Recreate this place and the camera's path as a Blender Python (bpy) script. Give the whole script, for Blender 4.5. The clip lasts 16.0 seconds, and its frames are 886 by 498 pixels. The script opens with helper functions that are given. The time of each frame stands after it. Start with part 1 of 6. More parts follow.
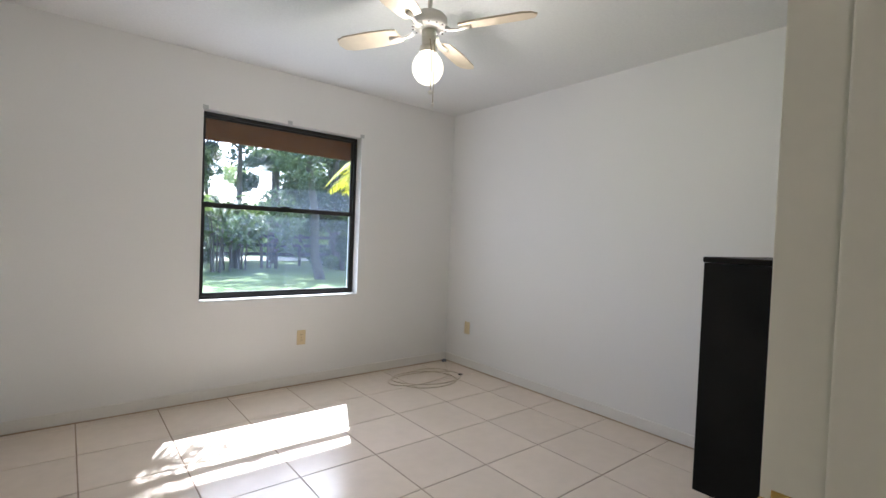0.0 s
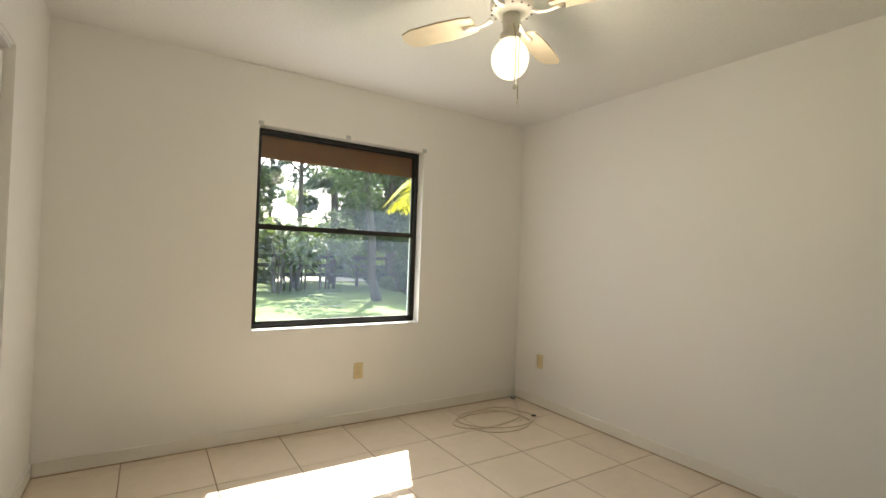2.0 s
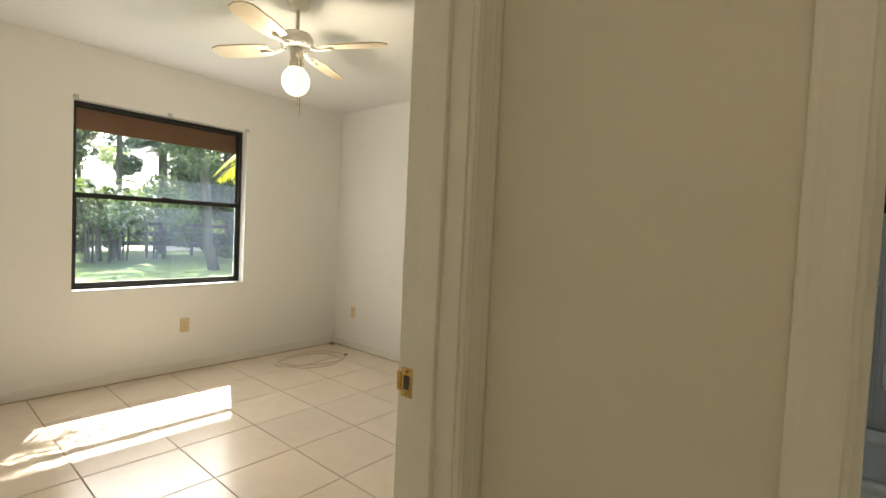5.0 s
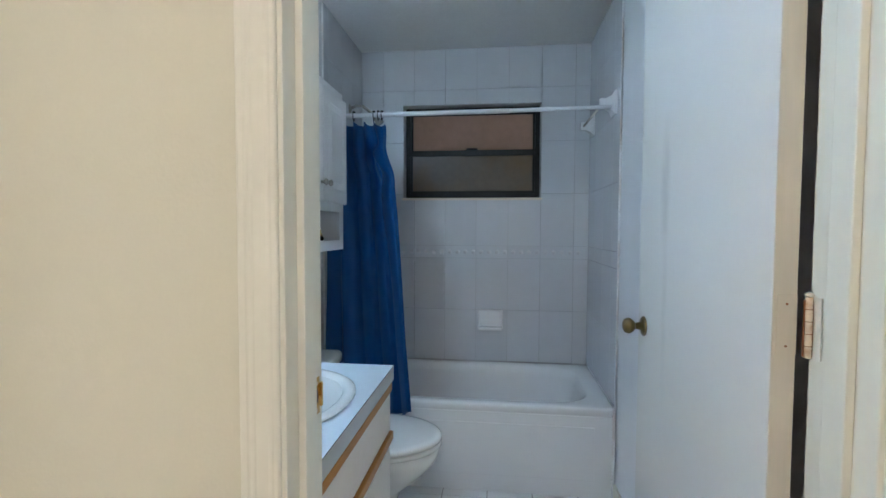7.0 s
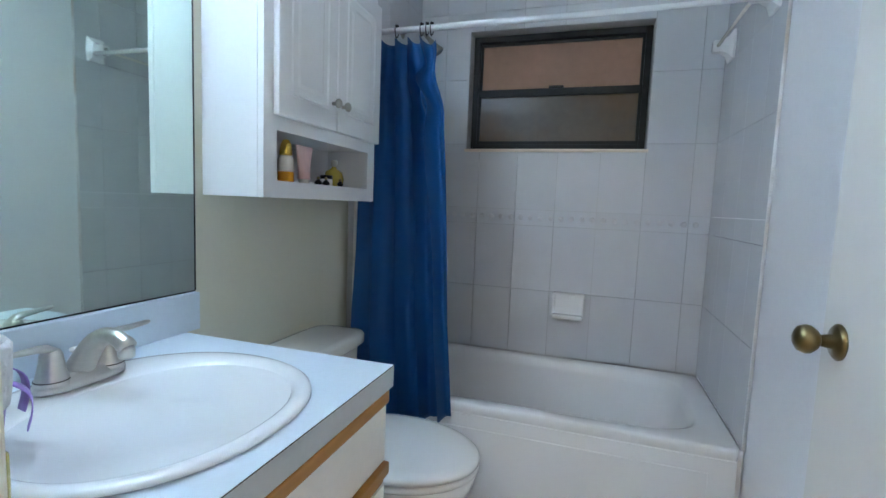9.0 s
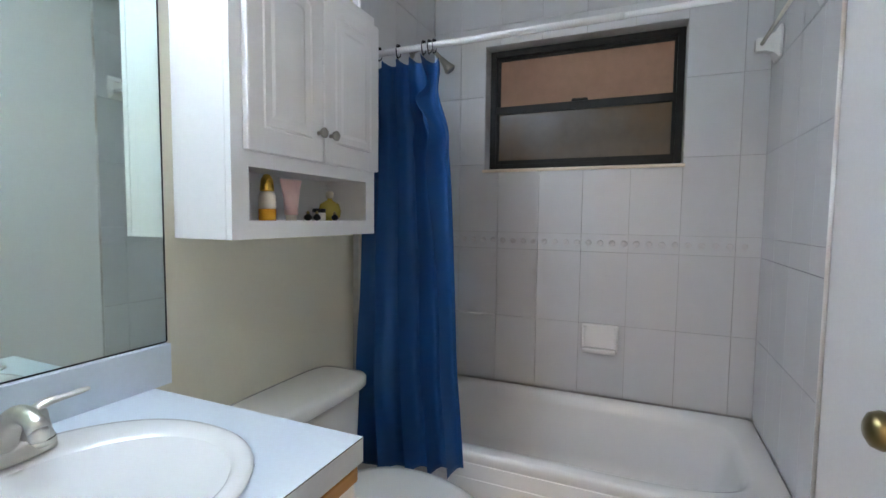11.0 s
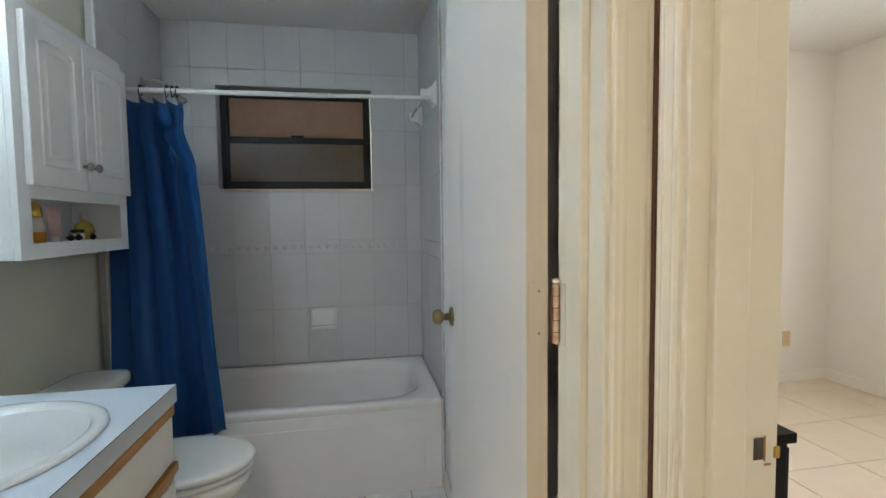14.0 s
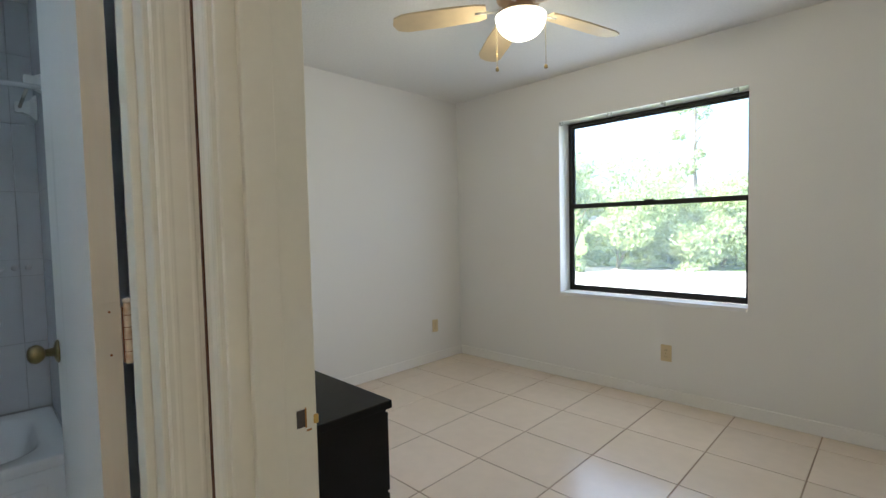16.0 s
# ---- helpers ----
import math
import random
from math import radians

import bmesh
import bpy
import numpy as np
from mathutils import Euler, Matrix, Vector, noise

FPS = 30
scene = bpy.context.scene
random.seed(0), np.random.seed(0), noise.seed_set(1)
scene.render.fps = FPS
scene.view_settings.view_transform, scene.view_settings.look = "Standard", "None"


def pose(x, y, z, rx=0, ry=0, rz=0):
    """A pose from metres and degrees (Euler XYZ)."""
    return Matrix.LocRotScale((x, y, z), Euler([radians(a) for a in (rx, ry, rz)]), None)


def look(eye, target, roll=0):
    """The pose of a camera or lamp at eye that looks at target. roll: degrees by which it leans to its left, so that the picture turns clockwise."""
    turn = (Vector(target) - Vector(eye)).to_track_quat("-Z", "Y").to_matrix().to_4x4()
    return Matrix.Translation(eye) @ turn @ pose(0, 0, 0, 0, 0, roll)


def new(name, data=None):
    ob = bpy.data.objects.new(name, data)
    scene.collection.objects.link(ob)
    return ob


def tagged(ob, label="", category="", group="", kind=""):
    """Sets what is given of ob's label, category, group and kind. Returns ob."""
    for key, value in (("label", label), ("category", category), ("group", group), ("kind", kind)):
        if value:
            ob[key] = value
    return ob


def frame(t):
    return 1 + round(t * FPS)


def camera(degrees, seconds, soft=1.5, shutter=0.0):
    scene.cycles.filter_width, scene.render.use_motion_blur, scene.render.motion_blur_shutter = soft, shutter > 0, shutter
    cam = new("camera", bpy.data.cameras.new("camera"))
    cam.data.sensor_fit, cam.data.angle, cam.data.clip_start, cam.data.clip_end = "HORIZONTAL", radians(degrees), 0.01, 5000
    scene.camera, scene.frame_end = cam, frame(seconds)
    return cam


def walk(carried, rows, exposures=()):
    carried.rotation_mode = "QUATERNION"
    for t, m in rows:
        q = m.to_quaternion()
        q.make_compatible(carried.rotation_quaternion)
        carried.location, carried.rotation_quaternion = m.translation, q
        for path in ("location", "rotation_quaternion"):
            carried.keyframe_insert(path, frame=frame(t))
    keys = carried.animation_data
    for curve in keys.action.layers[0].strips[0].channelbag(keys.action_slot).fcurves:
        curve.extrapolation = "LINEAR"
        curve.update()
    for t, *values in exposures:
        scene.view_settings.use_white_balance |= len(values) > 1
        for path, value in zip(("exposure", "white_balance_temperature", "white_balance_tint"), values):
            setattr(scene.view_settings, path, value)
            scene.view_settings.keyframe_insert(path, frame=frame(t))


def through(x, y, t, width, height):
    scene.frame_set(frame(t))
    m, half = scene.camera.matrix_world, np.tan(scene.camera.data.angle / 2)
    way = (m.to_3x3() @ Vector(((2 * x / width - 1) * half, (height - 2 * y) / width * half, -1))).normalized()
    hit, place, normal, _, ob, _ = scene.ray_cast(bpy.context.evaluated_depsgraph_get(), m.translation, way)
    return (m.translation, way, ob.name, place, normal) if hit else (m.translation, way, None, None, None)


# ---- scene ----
cam = camera(87.2, 16.0)
PATH = [
    (0, (0.188, 0.185, 1.23), (1.447, 1.738, 1.181), 2.3),
    (0.5, (0.231, 0.336, 1.243), (1.361, 1.986, 1.207), 1.9),
    (1, (0.245, 0.472, 1.25), (1.275, 2.187, 1.234), 1.8),
    (1.5, (0.282, 0.559, 1.252), (1.267, 2.3, 1.26), 2.2),
    (2, (0.335, 0.568, 1.25), (1.404, 2.258, 1.277), 2.1),
    (2.5, (0.385, 0.534, 1.262), (1.566, 2.149, 1.291), 1.6),
    (3, (0.378, 0.473, 1.269), (1.667, 2.002, 1.295), 1.1),
    (3.2, (0.361, 0.437, 1.265), (1.675, 1.944, 1.293), 0.9),
    (5.3, (0.066, -0.364, 1.259), (1.691, 0.797, 1.15), 3.1),
    (5.5, (0.054, -0.394, 1.256), (1.759, 0.645, 1.153), 2.8),
    (6, (0.01, -0.493, 1.267), (1.877, 0.221, 1.187), 1.8),
    (6.5, (0.05, -0.578, 1.262), (2.0, -0.141, 1.188), 0.8),
    (7, (0.187, -0.611, 1.245), (2.171, -0.378, 1.158), 0.2),
    (7.5, (0.36, -0.637, 1.221), (2.353, -0.5, 1.12), 0.0),
    (8, (0.494, -0.65, 1.17), (2.478, -0.444, 1.035), 0.6),
    (8.5, (0.631, -0.654, 1.156), (2.588, -0.279, 0.979), 1.9),
    (9, (0.744, -0.664, 1.149), (2.639, -0.055, 0.96), 2.3),
    (9.2, (0.781, -0.654, 1.147), (2.648, 0.035, 0.944), 2.3),
    (11.3, (0.93, -0.752, 1.218), (2.762, 0.04, 1.092), 0.5),
    (11.5, (0.907, -0.762, 1.227), (2.768, -0.04, 1.11), 0.5),
    (12, (0.816, -0.797, 1.241), (2.733, -0.233, 1.145), -0.2),
    (12.5, (0.695, -0.806, 1.241), (2.654, -0.415, 1.143), -0.6),
    (13, (0.533, -0.809, 1.243), (2.518, -0.588, 1.136), -0.8),
    (13.5, (0.398, -0.801, 1.253), (2.394, -0.824, 1.135), -1.0),
    (14, (0.278, -0.777, 1.241), (2.242, -1.135, 1.122), -0.7),
    (14.5, (0.184, -0.794, 1.232), (2.044, -1.514, 1.097), -0.9),
    (15, (0.128, -0.819, 1.233), (1.85, -1.828, 1.101), -1.1),
    (15.5, (0.1, -0.859, 1.24), (1.668, -2.096, 1.129), -1.2),
    (16, (0.109, -0.905, 1.247), (1.511, -2.328, 1.155), -1.3),
]
walk(cam, [(t, look(eye, target, roll)) for t, eye, target, roll in PATH], exposures=[
    (0.0, 2.38, 5300, 15), (1.5, 2.38, 6300, 11), (3.0, 2.38, 6750, 9), (5.5, 2.8, 6450, 8), (6.0, 3.45, 6000, 10), (7.0, 3.98, 5250, 14),
    (8.0, 4.05, 5200, 16), (9.0, 4.32, 5450, 16), (11.5, 4.45, 6250, 23), (12.5, 4.2, 6300, 20), (13.0, 4.1, 6150, 18), (14.0, 3.85, 6100, 15), (14.5, 3.55, 6100, 15), (15.0, 3.08, 5900, 15), (16.0, 2.98, 5450, 13)])


# ---- light ----
SUN_DIR = Vector((-0.389, -0.823, -1.0)).normalized()
world = bpy.data.worlds.new("world")
scene.world = world
world.use_nodes = True
wn = world.node_tree.nodes
sky = wn.new("ShaderNodeTexSky")
sky.sky_type, sky.sun_disc = "NISHITA", False
sky.sun_elevation, sky.sun_rotation = radians(47.7), math.atan2(0.389, 0.823)
sky.air_density, sky.dust_density = 1.0, 4.0
world.node_tree.links.new(sky.outputs[0], wn["Background"].inputs[0])
wn["Background"].inputs[1].default_value = 0.15
sun = new("sun", bpy.data.lights.new("sun", "SUN"))
sun.data.energy, sun.data.angle, sun.data.color = 5.0, radians(0.5), (1.0, 0.95, 0.86)
sun.matrix_world = look((0, 0, 12), Vector((0, 0, 12)) + SUN_DIR)


def area(name, eye, target, sx, sy, watts, colour):
    lamp = new(name, bpy.data.lights.new(name, "AREA"))
    lamp.data.shape, lamp.data.size, lamp.data.size_y = "RECTANGLE", sx, sy
    lamp.data.energy, lamp.data.color = watts, colour
    lamp.matrix_world = look(eye, target)
    return lamp


def point(name, place, watts, colour, radius):
    lamp = new(name, bpy.data.lights.new(name, "POINT"))
    lamp.data.energy, lamp.data.color, lamp.data.shadow_soft_size = watts, colour, radius
    lamp.location = place
    return lamp


FAN_ONE, FAN_TWO = (1.495, 1.965), (1.385, -2.75)
point("globe_lamp", (*FAN_ONE, 2.02), 2.6, (1.0, 0.86, 0.66), 0.05)
point("bowl_lamp", (*FAN_TWO, 2.15), 1.5, (1.0, 0.80, 0.46), 0.07)
area("window_light", (1.53, 3.80, 1.36), (1.53, 0, 1.2), 1.15, 1.25, 1.35, (0.95, 0.98, 1.0))
area("window_light", (1.43, -4.36, 1.38), (1.43, 0, 1.2), 1.2, 1.25, 1.15, (0.95, 0.98, 1.0))

# ---- materials ----
def material(name, colour, rough=0.6, metal=0.0, vary=0.06, grain=40.0, stain=1.5, bump=0.0, random=0.0, spec=0.5, stain_colour=None, stain_amount=0.15, stretch=(1, 1, 1), coat=0.0):
    """A surface with fine grain and broad stains; random: difference from object to object."""
    m = bpy.data.materials.new(name)
    m.use_nodes = True
    n, l = m.node_tree.nodes, m.node_tree.links
    b = n["Principled BSDF"]
    b.inputs["Metallic"].default_value, b.inputs["Specular IOR Level"].default_value = metal, spec
    b.inputs["Coat Weight"].default_value = coat
    geo = n.new("ShaderNodeNewGeometry")
    mapping = n.new("ShaderNodeMapping")
    mapping.inputs["Scale"].default_value = stretch
    l.new(geo.outputs["Position"], mapping.inputs["Vector"])
    fine, broad = n.new("ShaderNodeTexNoise"), n.new("ShaderNodeTexNoise")
    fine.inputs["Scale"].default_value, fine.inputs["Detail"].default_value = grain, 3.0
    broad.inputs["Scale"].default_value, broad.inputs["Detail"].default_value = stain, 4.0
    for tex in (fine, broad):
        l.new(mapping.outputs[0], tex.inputs["Vector"])
    dark = tuple(c * (1 - 2 * vary) for c in colour)
    light = tuple(min(1.0, c * (1 + 2 * vary)) for c in colour)
    ramp = n.new("ShaderNodeMix")
    ramp.data_type = "RGBA"
    ramp.inputs[6].default_value, ramp.inputs[7].default_value = (*dark, 1), (*light, 1)
    l.new(fine.outputs[0], ramp.inputs[0])
    spread = n.new("ShaderNodeMapRange")
    spread.inputs[1].default_value, spread.inputs[2].default_value = 0.45, 0.75
    spread.inputs[4].default_value = stain_amount
    l.new(broad.outputs[0], spread.inputs[0])
    mix = n.new("ShaderNodeMix")
    mix.data_type = "RGBA"
    mix.inputs[7].default_value = (*(stain_colour or tuple(c * 0.8 for c in colour)), 1)
    l.new(spread.outputs[0], mix.inputs[0])
    l.new(ramp.outputs[2], mix.inputs[6])
    out = mix.outputs[2]
    if random:
        info, hsv = n.new("ShaderNodeObjectInfo"), n.new("ShaderNodeHueSaturation")
        scale = n.new("ShaderNodeMapRange")
        scale.inputs[3].default_value, scale.inputs[4].default_value = 1 - random, 1 + random
        l.new(info.outputs["Random"], scale.inputs[0])
        l.new(scale.outputs[0], hsv.inputs["Value"])
        l.new(out, hsv.inputs["Color"])
        out = hsv.outputs[0]
    l.new(out, b.inputs["Base Color"])
    gloss = n.new("ShaderNodeMapRange")
    gloss.inputs[3].default_value, gloss.inputs[4].default_value = max(0.02, rough * 0.85), min(1.0, rough * 1.15)
    l.new(broad.outputs[0], gloss.inputs[0])
    l.new(gloss.outputs[0], b.inputs["Roughness"])
    if bump:
        bp = n.new("ShaderNodeBump")
        bp.inputs["Strength"].default_value, bp.inputs["Distance"].default_value = bump, 0.004
        l.new(fine.outputs[0], bp.inputs["Height"])
        l.new(bp.outputs[0], b.inputs["Normal"])
    return m


def leaf_material(name, colour, random=0.35, through=0.35):
    m = material(name, colour, rough=0.55, vary=0.15, grain=9, stain=1.2, stain_colour=tuple(c * 0.5 for c in colour), stain_amount=0.6)
    n, l = m.node_tree.nodes, m.node_tree.links
    b = n["Principled BSDF"]
    src = b.inputs["Base Color"].links[0].from_socket
    geo, hsv, scale = n.new("ShaderNodeNewGeometry"), n.new("ShaderNodeHueSaturation"), n.new("ShaderNodeMapRange")
    scale.inputs[3].default_value, scale.inputs[4].default_value = 1 - random, 1 + random
    l.new(geo.outputs["Random Per Island"], scale.inputs[0])
    l.new(scale.outputs[0], hsv.inputs["Value"])
    l.new(src, hsv.inputs["Color"])
    l.new(hsv.outputs[0], b.inputs["Base Color"])
    trans, mixs = n.new("ShaderNodeBsdfTranslucent"), n.new("ShaderNodeMixShader")
    l.new(hsv.outputs[0], trans.inputs[0])
    mixs.inputs[0].default_value = through
    l.new(b.outputs[0], mixs.inputs[1])
    l.new(trans.outputs[0], mixs.inputs[2])
    l.new(mixs.outputs[0], n["Material Output"].inputs[0])
    return m


def glow(name, colour, strength):
    m = bpy.data.materials.new(name)
    m.use_nodes = True
    b = m.node_tree.nodes["Principled BSDF"]
    b.inputs["Base Color"].default_value = (0.9, 0.88, 0.82, 1)
    b.inputs["Roughness"].default_value = 0.3
    b.inputs["Emission Color"].default_value, b.inputs["Emission Strength"].default_value = (*colour, 1), strength
    return m


def glass(name, tint=(1, 1, 1), haze=0.0, dust_veil_colour=(0.46, 0.58, 0.82)):
    m = bpy.data.materials.new(name)
    m.use_nodes = True
    n, l = m.node_tree.nodes, m.node_tree.links
    clear, gloss, mixs = n.new("ShaderNodeBsdfTransparent"), n.new("ShaderNodeBsdfGlossy"), n.new("ShaderNodeMixShader")
    clear.inputs[0].default_value = (*tint, 1)
    gloss.inputs["Roughness"].default_value = 0.02
    fres = n.new("ShaderNodeFresnel")
    fres.inputs[0].default_value = 1.45
    l.new(fres.outputs[0], mixs.inputs[0])
    l.new(clear.outputs[0], mixs.inputs[1])
    l.new(gloss.outputs[0], mixs.inputs[2])
    out = mixs.outputs[0]
    if haze:
        # A dust film that also paints in glare and sky reflection.
        dust_veil, soft, tex, rng = n.new("ShaderNodeBsdfTranslucent"), n.new("ShaderNodeMixShader"), n.new("ShaderNodeTexNoise"), n.new("ShaderNodeMapRange")
        dust_veil.inputs[0].default_value = (*dust_veil_colour, 1)
        tex.inputs["Scale"].default_value = 5.0
        rng.inputs[1].default_value, rng.inputs[2].default_value, rng.inputs[3].default_value, rng.inputs[4].default_value = 0.3, 0.7, haze * 0.6, haze
        geo = n.new("ShaderNodeNewGeometry")
        l.new(geo.outputs["Position"], tex.inputs["Vector"])
        l.new(tex.outputs[0], rng.inputs[0])
        l.new(rng.outputs[0], soft.inputs[0])
        l.new(out, soft.inputs[1])
        l.new(dust_veil.outputs[0], soft.inputs[2])
        out = soft.outputs[0]
    l.new(out, n["Material Output"].inputs[0])
    return m


WALL = material("wall_paint", (0.80, 0.788, 0.755), rough=0.55, vary=0.012, grain=160, stain=0.9, bump=0.12, stain_amount=0.06)
BATH_WALL = material("bath_paint", (0.84, 0.834, 0.836), rough=0.35, vary=0.015, grain=120, stain=1.6, bump=0.10, stain_amount=0.08)
HALL_WALL = material("hall_paint", (0.72, 0.695, 0.56), rough=0.5, vary=0.012, grain=150, stain=0.8, bump=0.10, stain_amount=0.06)
CEILING = material("ceiling_paint", (0.80, 0.79, 0.76), rough=0.9, vary=0.03, grain=70, stain=1.1, bump=0.5, stain_amount=0.07)
TRIM = material("trim_paint", (0.79, 0.775, 0.665), rough=0.46, vary=0.015, grain=60, stain=3.0, bump=0.02, stain_colour=(0.68, 0.63, 0.52), stain_amount=0.06)
BASE_JOINT = material("base_joint", (0.44, 0.33, 0.22), rough=0.95, vary=0.15, grain=60, stain=3, stain_colour=(0.55, 0.46, 0.36), stain_amount=0.8)
BASE_WHITE = material("white_base_paint", (0.85, 0.835, 0.80), rough=0.4, vary=0.02, grain=60, stain=2.5, bump=0.08, stain_colour=(0.62, 0.56, 0.47), stain_amount=0.15)
TRIM_WHITE = material("base_paint", (0.78, 0.755, 0.70), rough=0.4, vary=0.02, grain=60, stain=2.5, bump=0.08, stain_colour=(0.55, 0.47, 0.37), stain_amount=0.2)
DOOR_PAINT = material("door_paint", (0.78, 0.76, 0.71), rough=0.35, vary=0.006, grain=60, stain=1.0, bump=0.03, stain_colour=(0.62, 0.60, 0.55), stain_amount=0.2)


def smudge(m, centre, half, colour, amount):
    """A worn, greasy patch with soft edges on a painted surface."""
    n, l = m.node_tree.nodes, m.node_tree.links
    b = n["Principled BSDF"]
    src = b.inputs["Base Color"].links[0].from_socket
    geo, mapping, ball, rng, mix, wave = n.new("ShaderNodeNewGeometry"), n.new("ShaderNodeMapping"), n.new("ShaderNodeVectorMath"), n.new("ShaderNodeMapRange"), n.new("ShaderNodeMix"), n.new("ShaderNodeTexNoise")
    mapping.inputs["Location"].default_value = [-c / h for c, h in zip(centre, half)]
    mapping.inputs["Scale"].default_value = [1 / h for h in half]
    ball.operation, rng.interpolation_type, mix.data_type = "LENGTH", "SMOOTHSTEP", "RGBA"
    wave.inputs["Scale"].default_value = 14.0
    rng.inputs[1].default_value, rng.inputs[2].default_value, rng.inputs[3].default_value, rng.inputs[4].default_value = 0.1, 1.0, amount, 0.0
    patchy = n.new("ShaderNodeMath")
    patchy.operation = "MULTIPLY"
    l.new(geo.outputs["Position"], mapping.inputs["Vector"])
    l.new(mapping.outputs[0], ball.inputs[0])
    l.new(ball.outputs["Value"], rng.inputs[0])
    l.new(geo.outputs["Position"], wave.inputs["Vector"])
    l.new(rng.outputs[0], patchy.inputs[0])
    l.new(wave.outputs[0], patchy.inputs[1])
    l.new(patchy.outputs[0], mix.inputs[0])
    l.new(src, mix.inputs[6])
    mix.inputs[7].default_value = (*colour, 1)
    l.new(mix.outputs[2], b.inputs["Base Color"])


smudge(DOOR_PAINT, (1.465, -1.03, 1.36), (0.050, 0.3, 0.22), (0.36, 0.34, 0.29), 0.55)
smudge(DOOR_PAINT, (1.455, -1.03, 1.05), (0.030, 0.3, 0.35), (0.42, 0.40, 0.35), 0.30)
DOOR_EDGE = material("door_edge", (0.66, 0.615, 0.52), rough=0.5, vary=0.04, grain=60, stain=4, stretch=(1, 1, 0.1))
GROUT = material("grout", (0.27, 0.19, 0.125), rough=0.95, vary=0.12, grain=60, stain=2.2, stain_colour=(0.46, 0.37, 0.27), stain_amount=0.6)
FLOOR_TILE = material("floor_tile", (0.75, 0.645, 0.525), rough=0.22, vary=0.03, grain=14, stain=2.6, bump=0.02, random=0.035, stain_colour=(0.66, 0.56, 0.44), stain_amount=0.35)
BATH_TILE = material("bath_floor_tile", (0.76, 0.76, 0.75), rough=0.2, vary=0.02, grain=20, stain=3, random=0.03)
BATH_GROUT = material("bath_grout", (0.30, 0.28, 0.26), rough=0.9, vary=0.1, grain=60, stain=4)
WALL_TILE = material("wall_tile", (0.63, 0.635, 0.645), rough=0.16, vary=0.02, grain=9, stain=2.2, bump=0.015, random=0.025, stain_colour=(0.53, 0.535, 0.55), stain_amount=0.3)
WALL_GROUT = material("wall_grout", (0.52, 0.515, 0.51), rough=0.9, vary=0.08, grain=50, stain=2.2, stain_colour=(0.22, 0.20, 0.18), stain_amount=0.7)
DOT_TILE = material("border_dot", (0.60, 0.59, 0.59), rough=0.3, vary=0.06, grain=60, stain=9)
CAULK = material("caulk", (0.80, 0.80, 0.79), rough=0.5, vary=0.05, grain=40, stain=5, stain_colour=(0.40, 0.26, 0.13), stain_amount=0.8)
BRONZE = material("bronze_frame", (0.020, 0.019, 0.017), spec=0.3, rough=0.5, metal=0.15, vary=0.15, grain=50, stain=4, stain_colour=(0.06, 0.05, 0.04), stain_amount=0.4)
SILL = material("sill_stone", (0.78, 0.78, 0.78), rough=0.35, vary=0.04, grain=18, stain=5)
BROWN_PANEL = material("brown_panel", (0.29, 0.11, 0.030), rough=0.7, vary=0.12, grain=30, stain=5, stretch=(0.3, 1, 1), stain_colour=(0.04, 0.02, 0.012), stain_amount=0.45)
KRAFT = material("kraft_panel", (0.42, 0.25, 0.17), rough=0.6, vary=0.06, grain=30, stain=3.5, stain_colour=(0.27, 0.16, 0.10), stain_amount=0.6, spec=0.2)
DARK_KRAFT = material("dark_kraft_panel", (0.105, 0.078, 0.052), rough=0.35, vary=0.10, grain=25, stain=5, stain_colour=(0.15, 0.075, 0.02), stain_amount=0.7)
BLACK = material("black_laminate", (0.008, 0.0085, 0.0075), spec=0.12, rough=0.42, vary=0.08, grain=200, stain=3, bump=0.15, stain_colour=(0.022, 0.021, 0.018), stain_amount=0.5)
PORCELAIN = material("porcelain", (0.82, 0.815, 0.80), rough=0.08, vary=0.01, grain=8, stain=3, stain_amount=0.05, coat=0.3)
TOILET_WHITE = material("toilet_porcelain", (0.78, 0.77, 0.72), rough=0.10, vary=0.01, grain=8, stain=3, stain_amount=0.06, coat=0.2)
TUB_WHITE = material("tub_enamel", (0.80, 0.80, 0.785), rough=0.14, vary=0.012, grain=6, stain=2, stain_colour=(0.70, 0.68, 0.61), stain_amount=0.25)
COUNTER = material("counter_laminate", (0.66, 0.73, 0.79), rough=0.28, vary=0.02, grain=120, stain=4, stain_amount=0.0)
COUNTER.node_tree.links.remove(COUNTER.node_tree.nodes["Principled BSDF"].inputs["Roughness"].links[0])
COUNTER.node_tree.nodes["Principled BSDF"].inputs["Roughness"].default_value = 0.32
# Darker copy of the laminate; the edge's shade is in its colour.
COUNTER_SHADED = material("counter_shaded_edge", (0.50, 0.53, 0.54), rough=0.35, vary=0.02, grain=100, stain=4)
LINE = material("dark_line", (0.08, 0.07, 0.06), rough=0.6)
CAB_WHITE = material("cabinet_white", (0.82, 0.82, 0.82), rough=0.3, vary=0.01, grain=80, stain=2, stain_amount=0.04)
VAN_WHITE = material("vanity_white", (0.76, 0.73, 0.67), rough=0.4, vary=0.02, grain=60, stain=2, stain_amount=0.12)
OAK = material("oak", (0.43, 0.20, 0.035), rough=0.42, vary=0.18, grain=60, stain=12, stretch=(0.15, 1, 1), stain_colour=(0.28, 0.115, 0.02), stain_amount=0.6, bump=0.1)
NICKEL = material("brushed_nickel", (0.62, 0.59, 0.55), rough=0.30, metal=1.0, vary=0.05, grain=120, stain=8, stretch=(0.2, 1, 1))
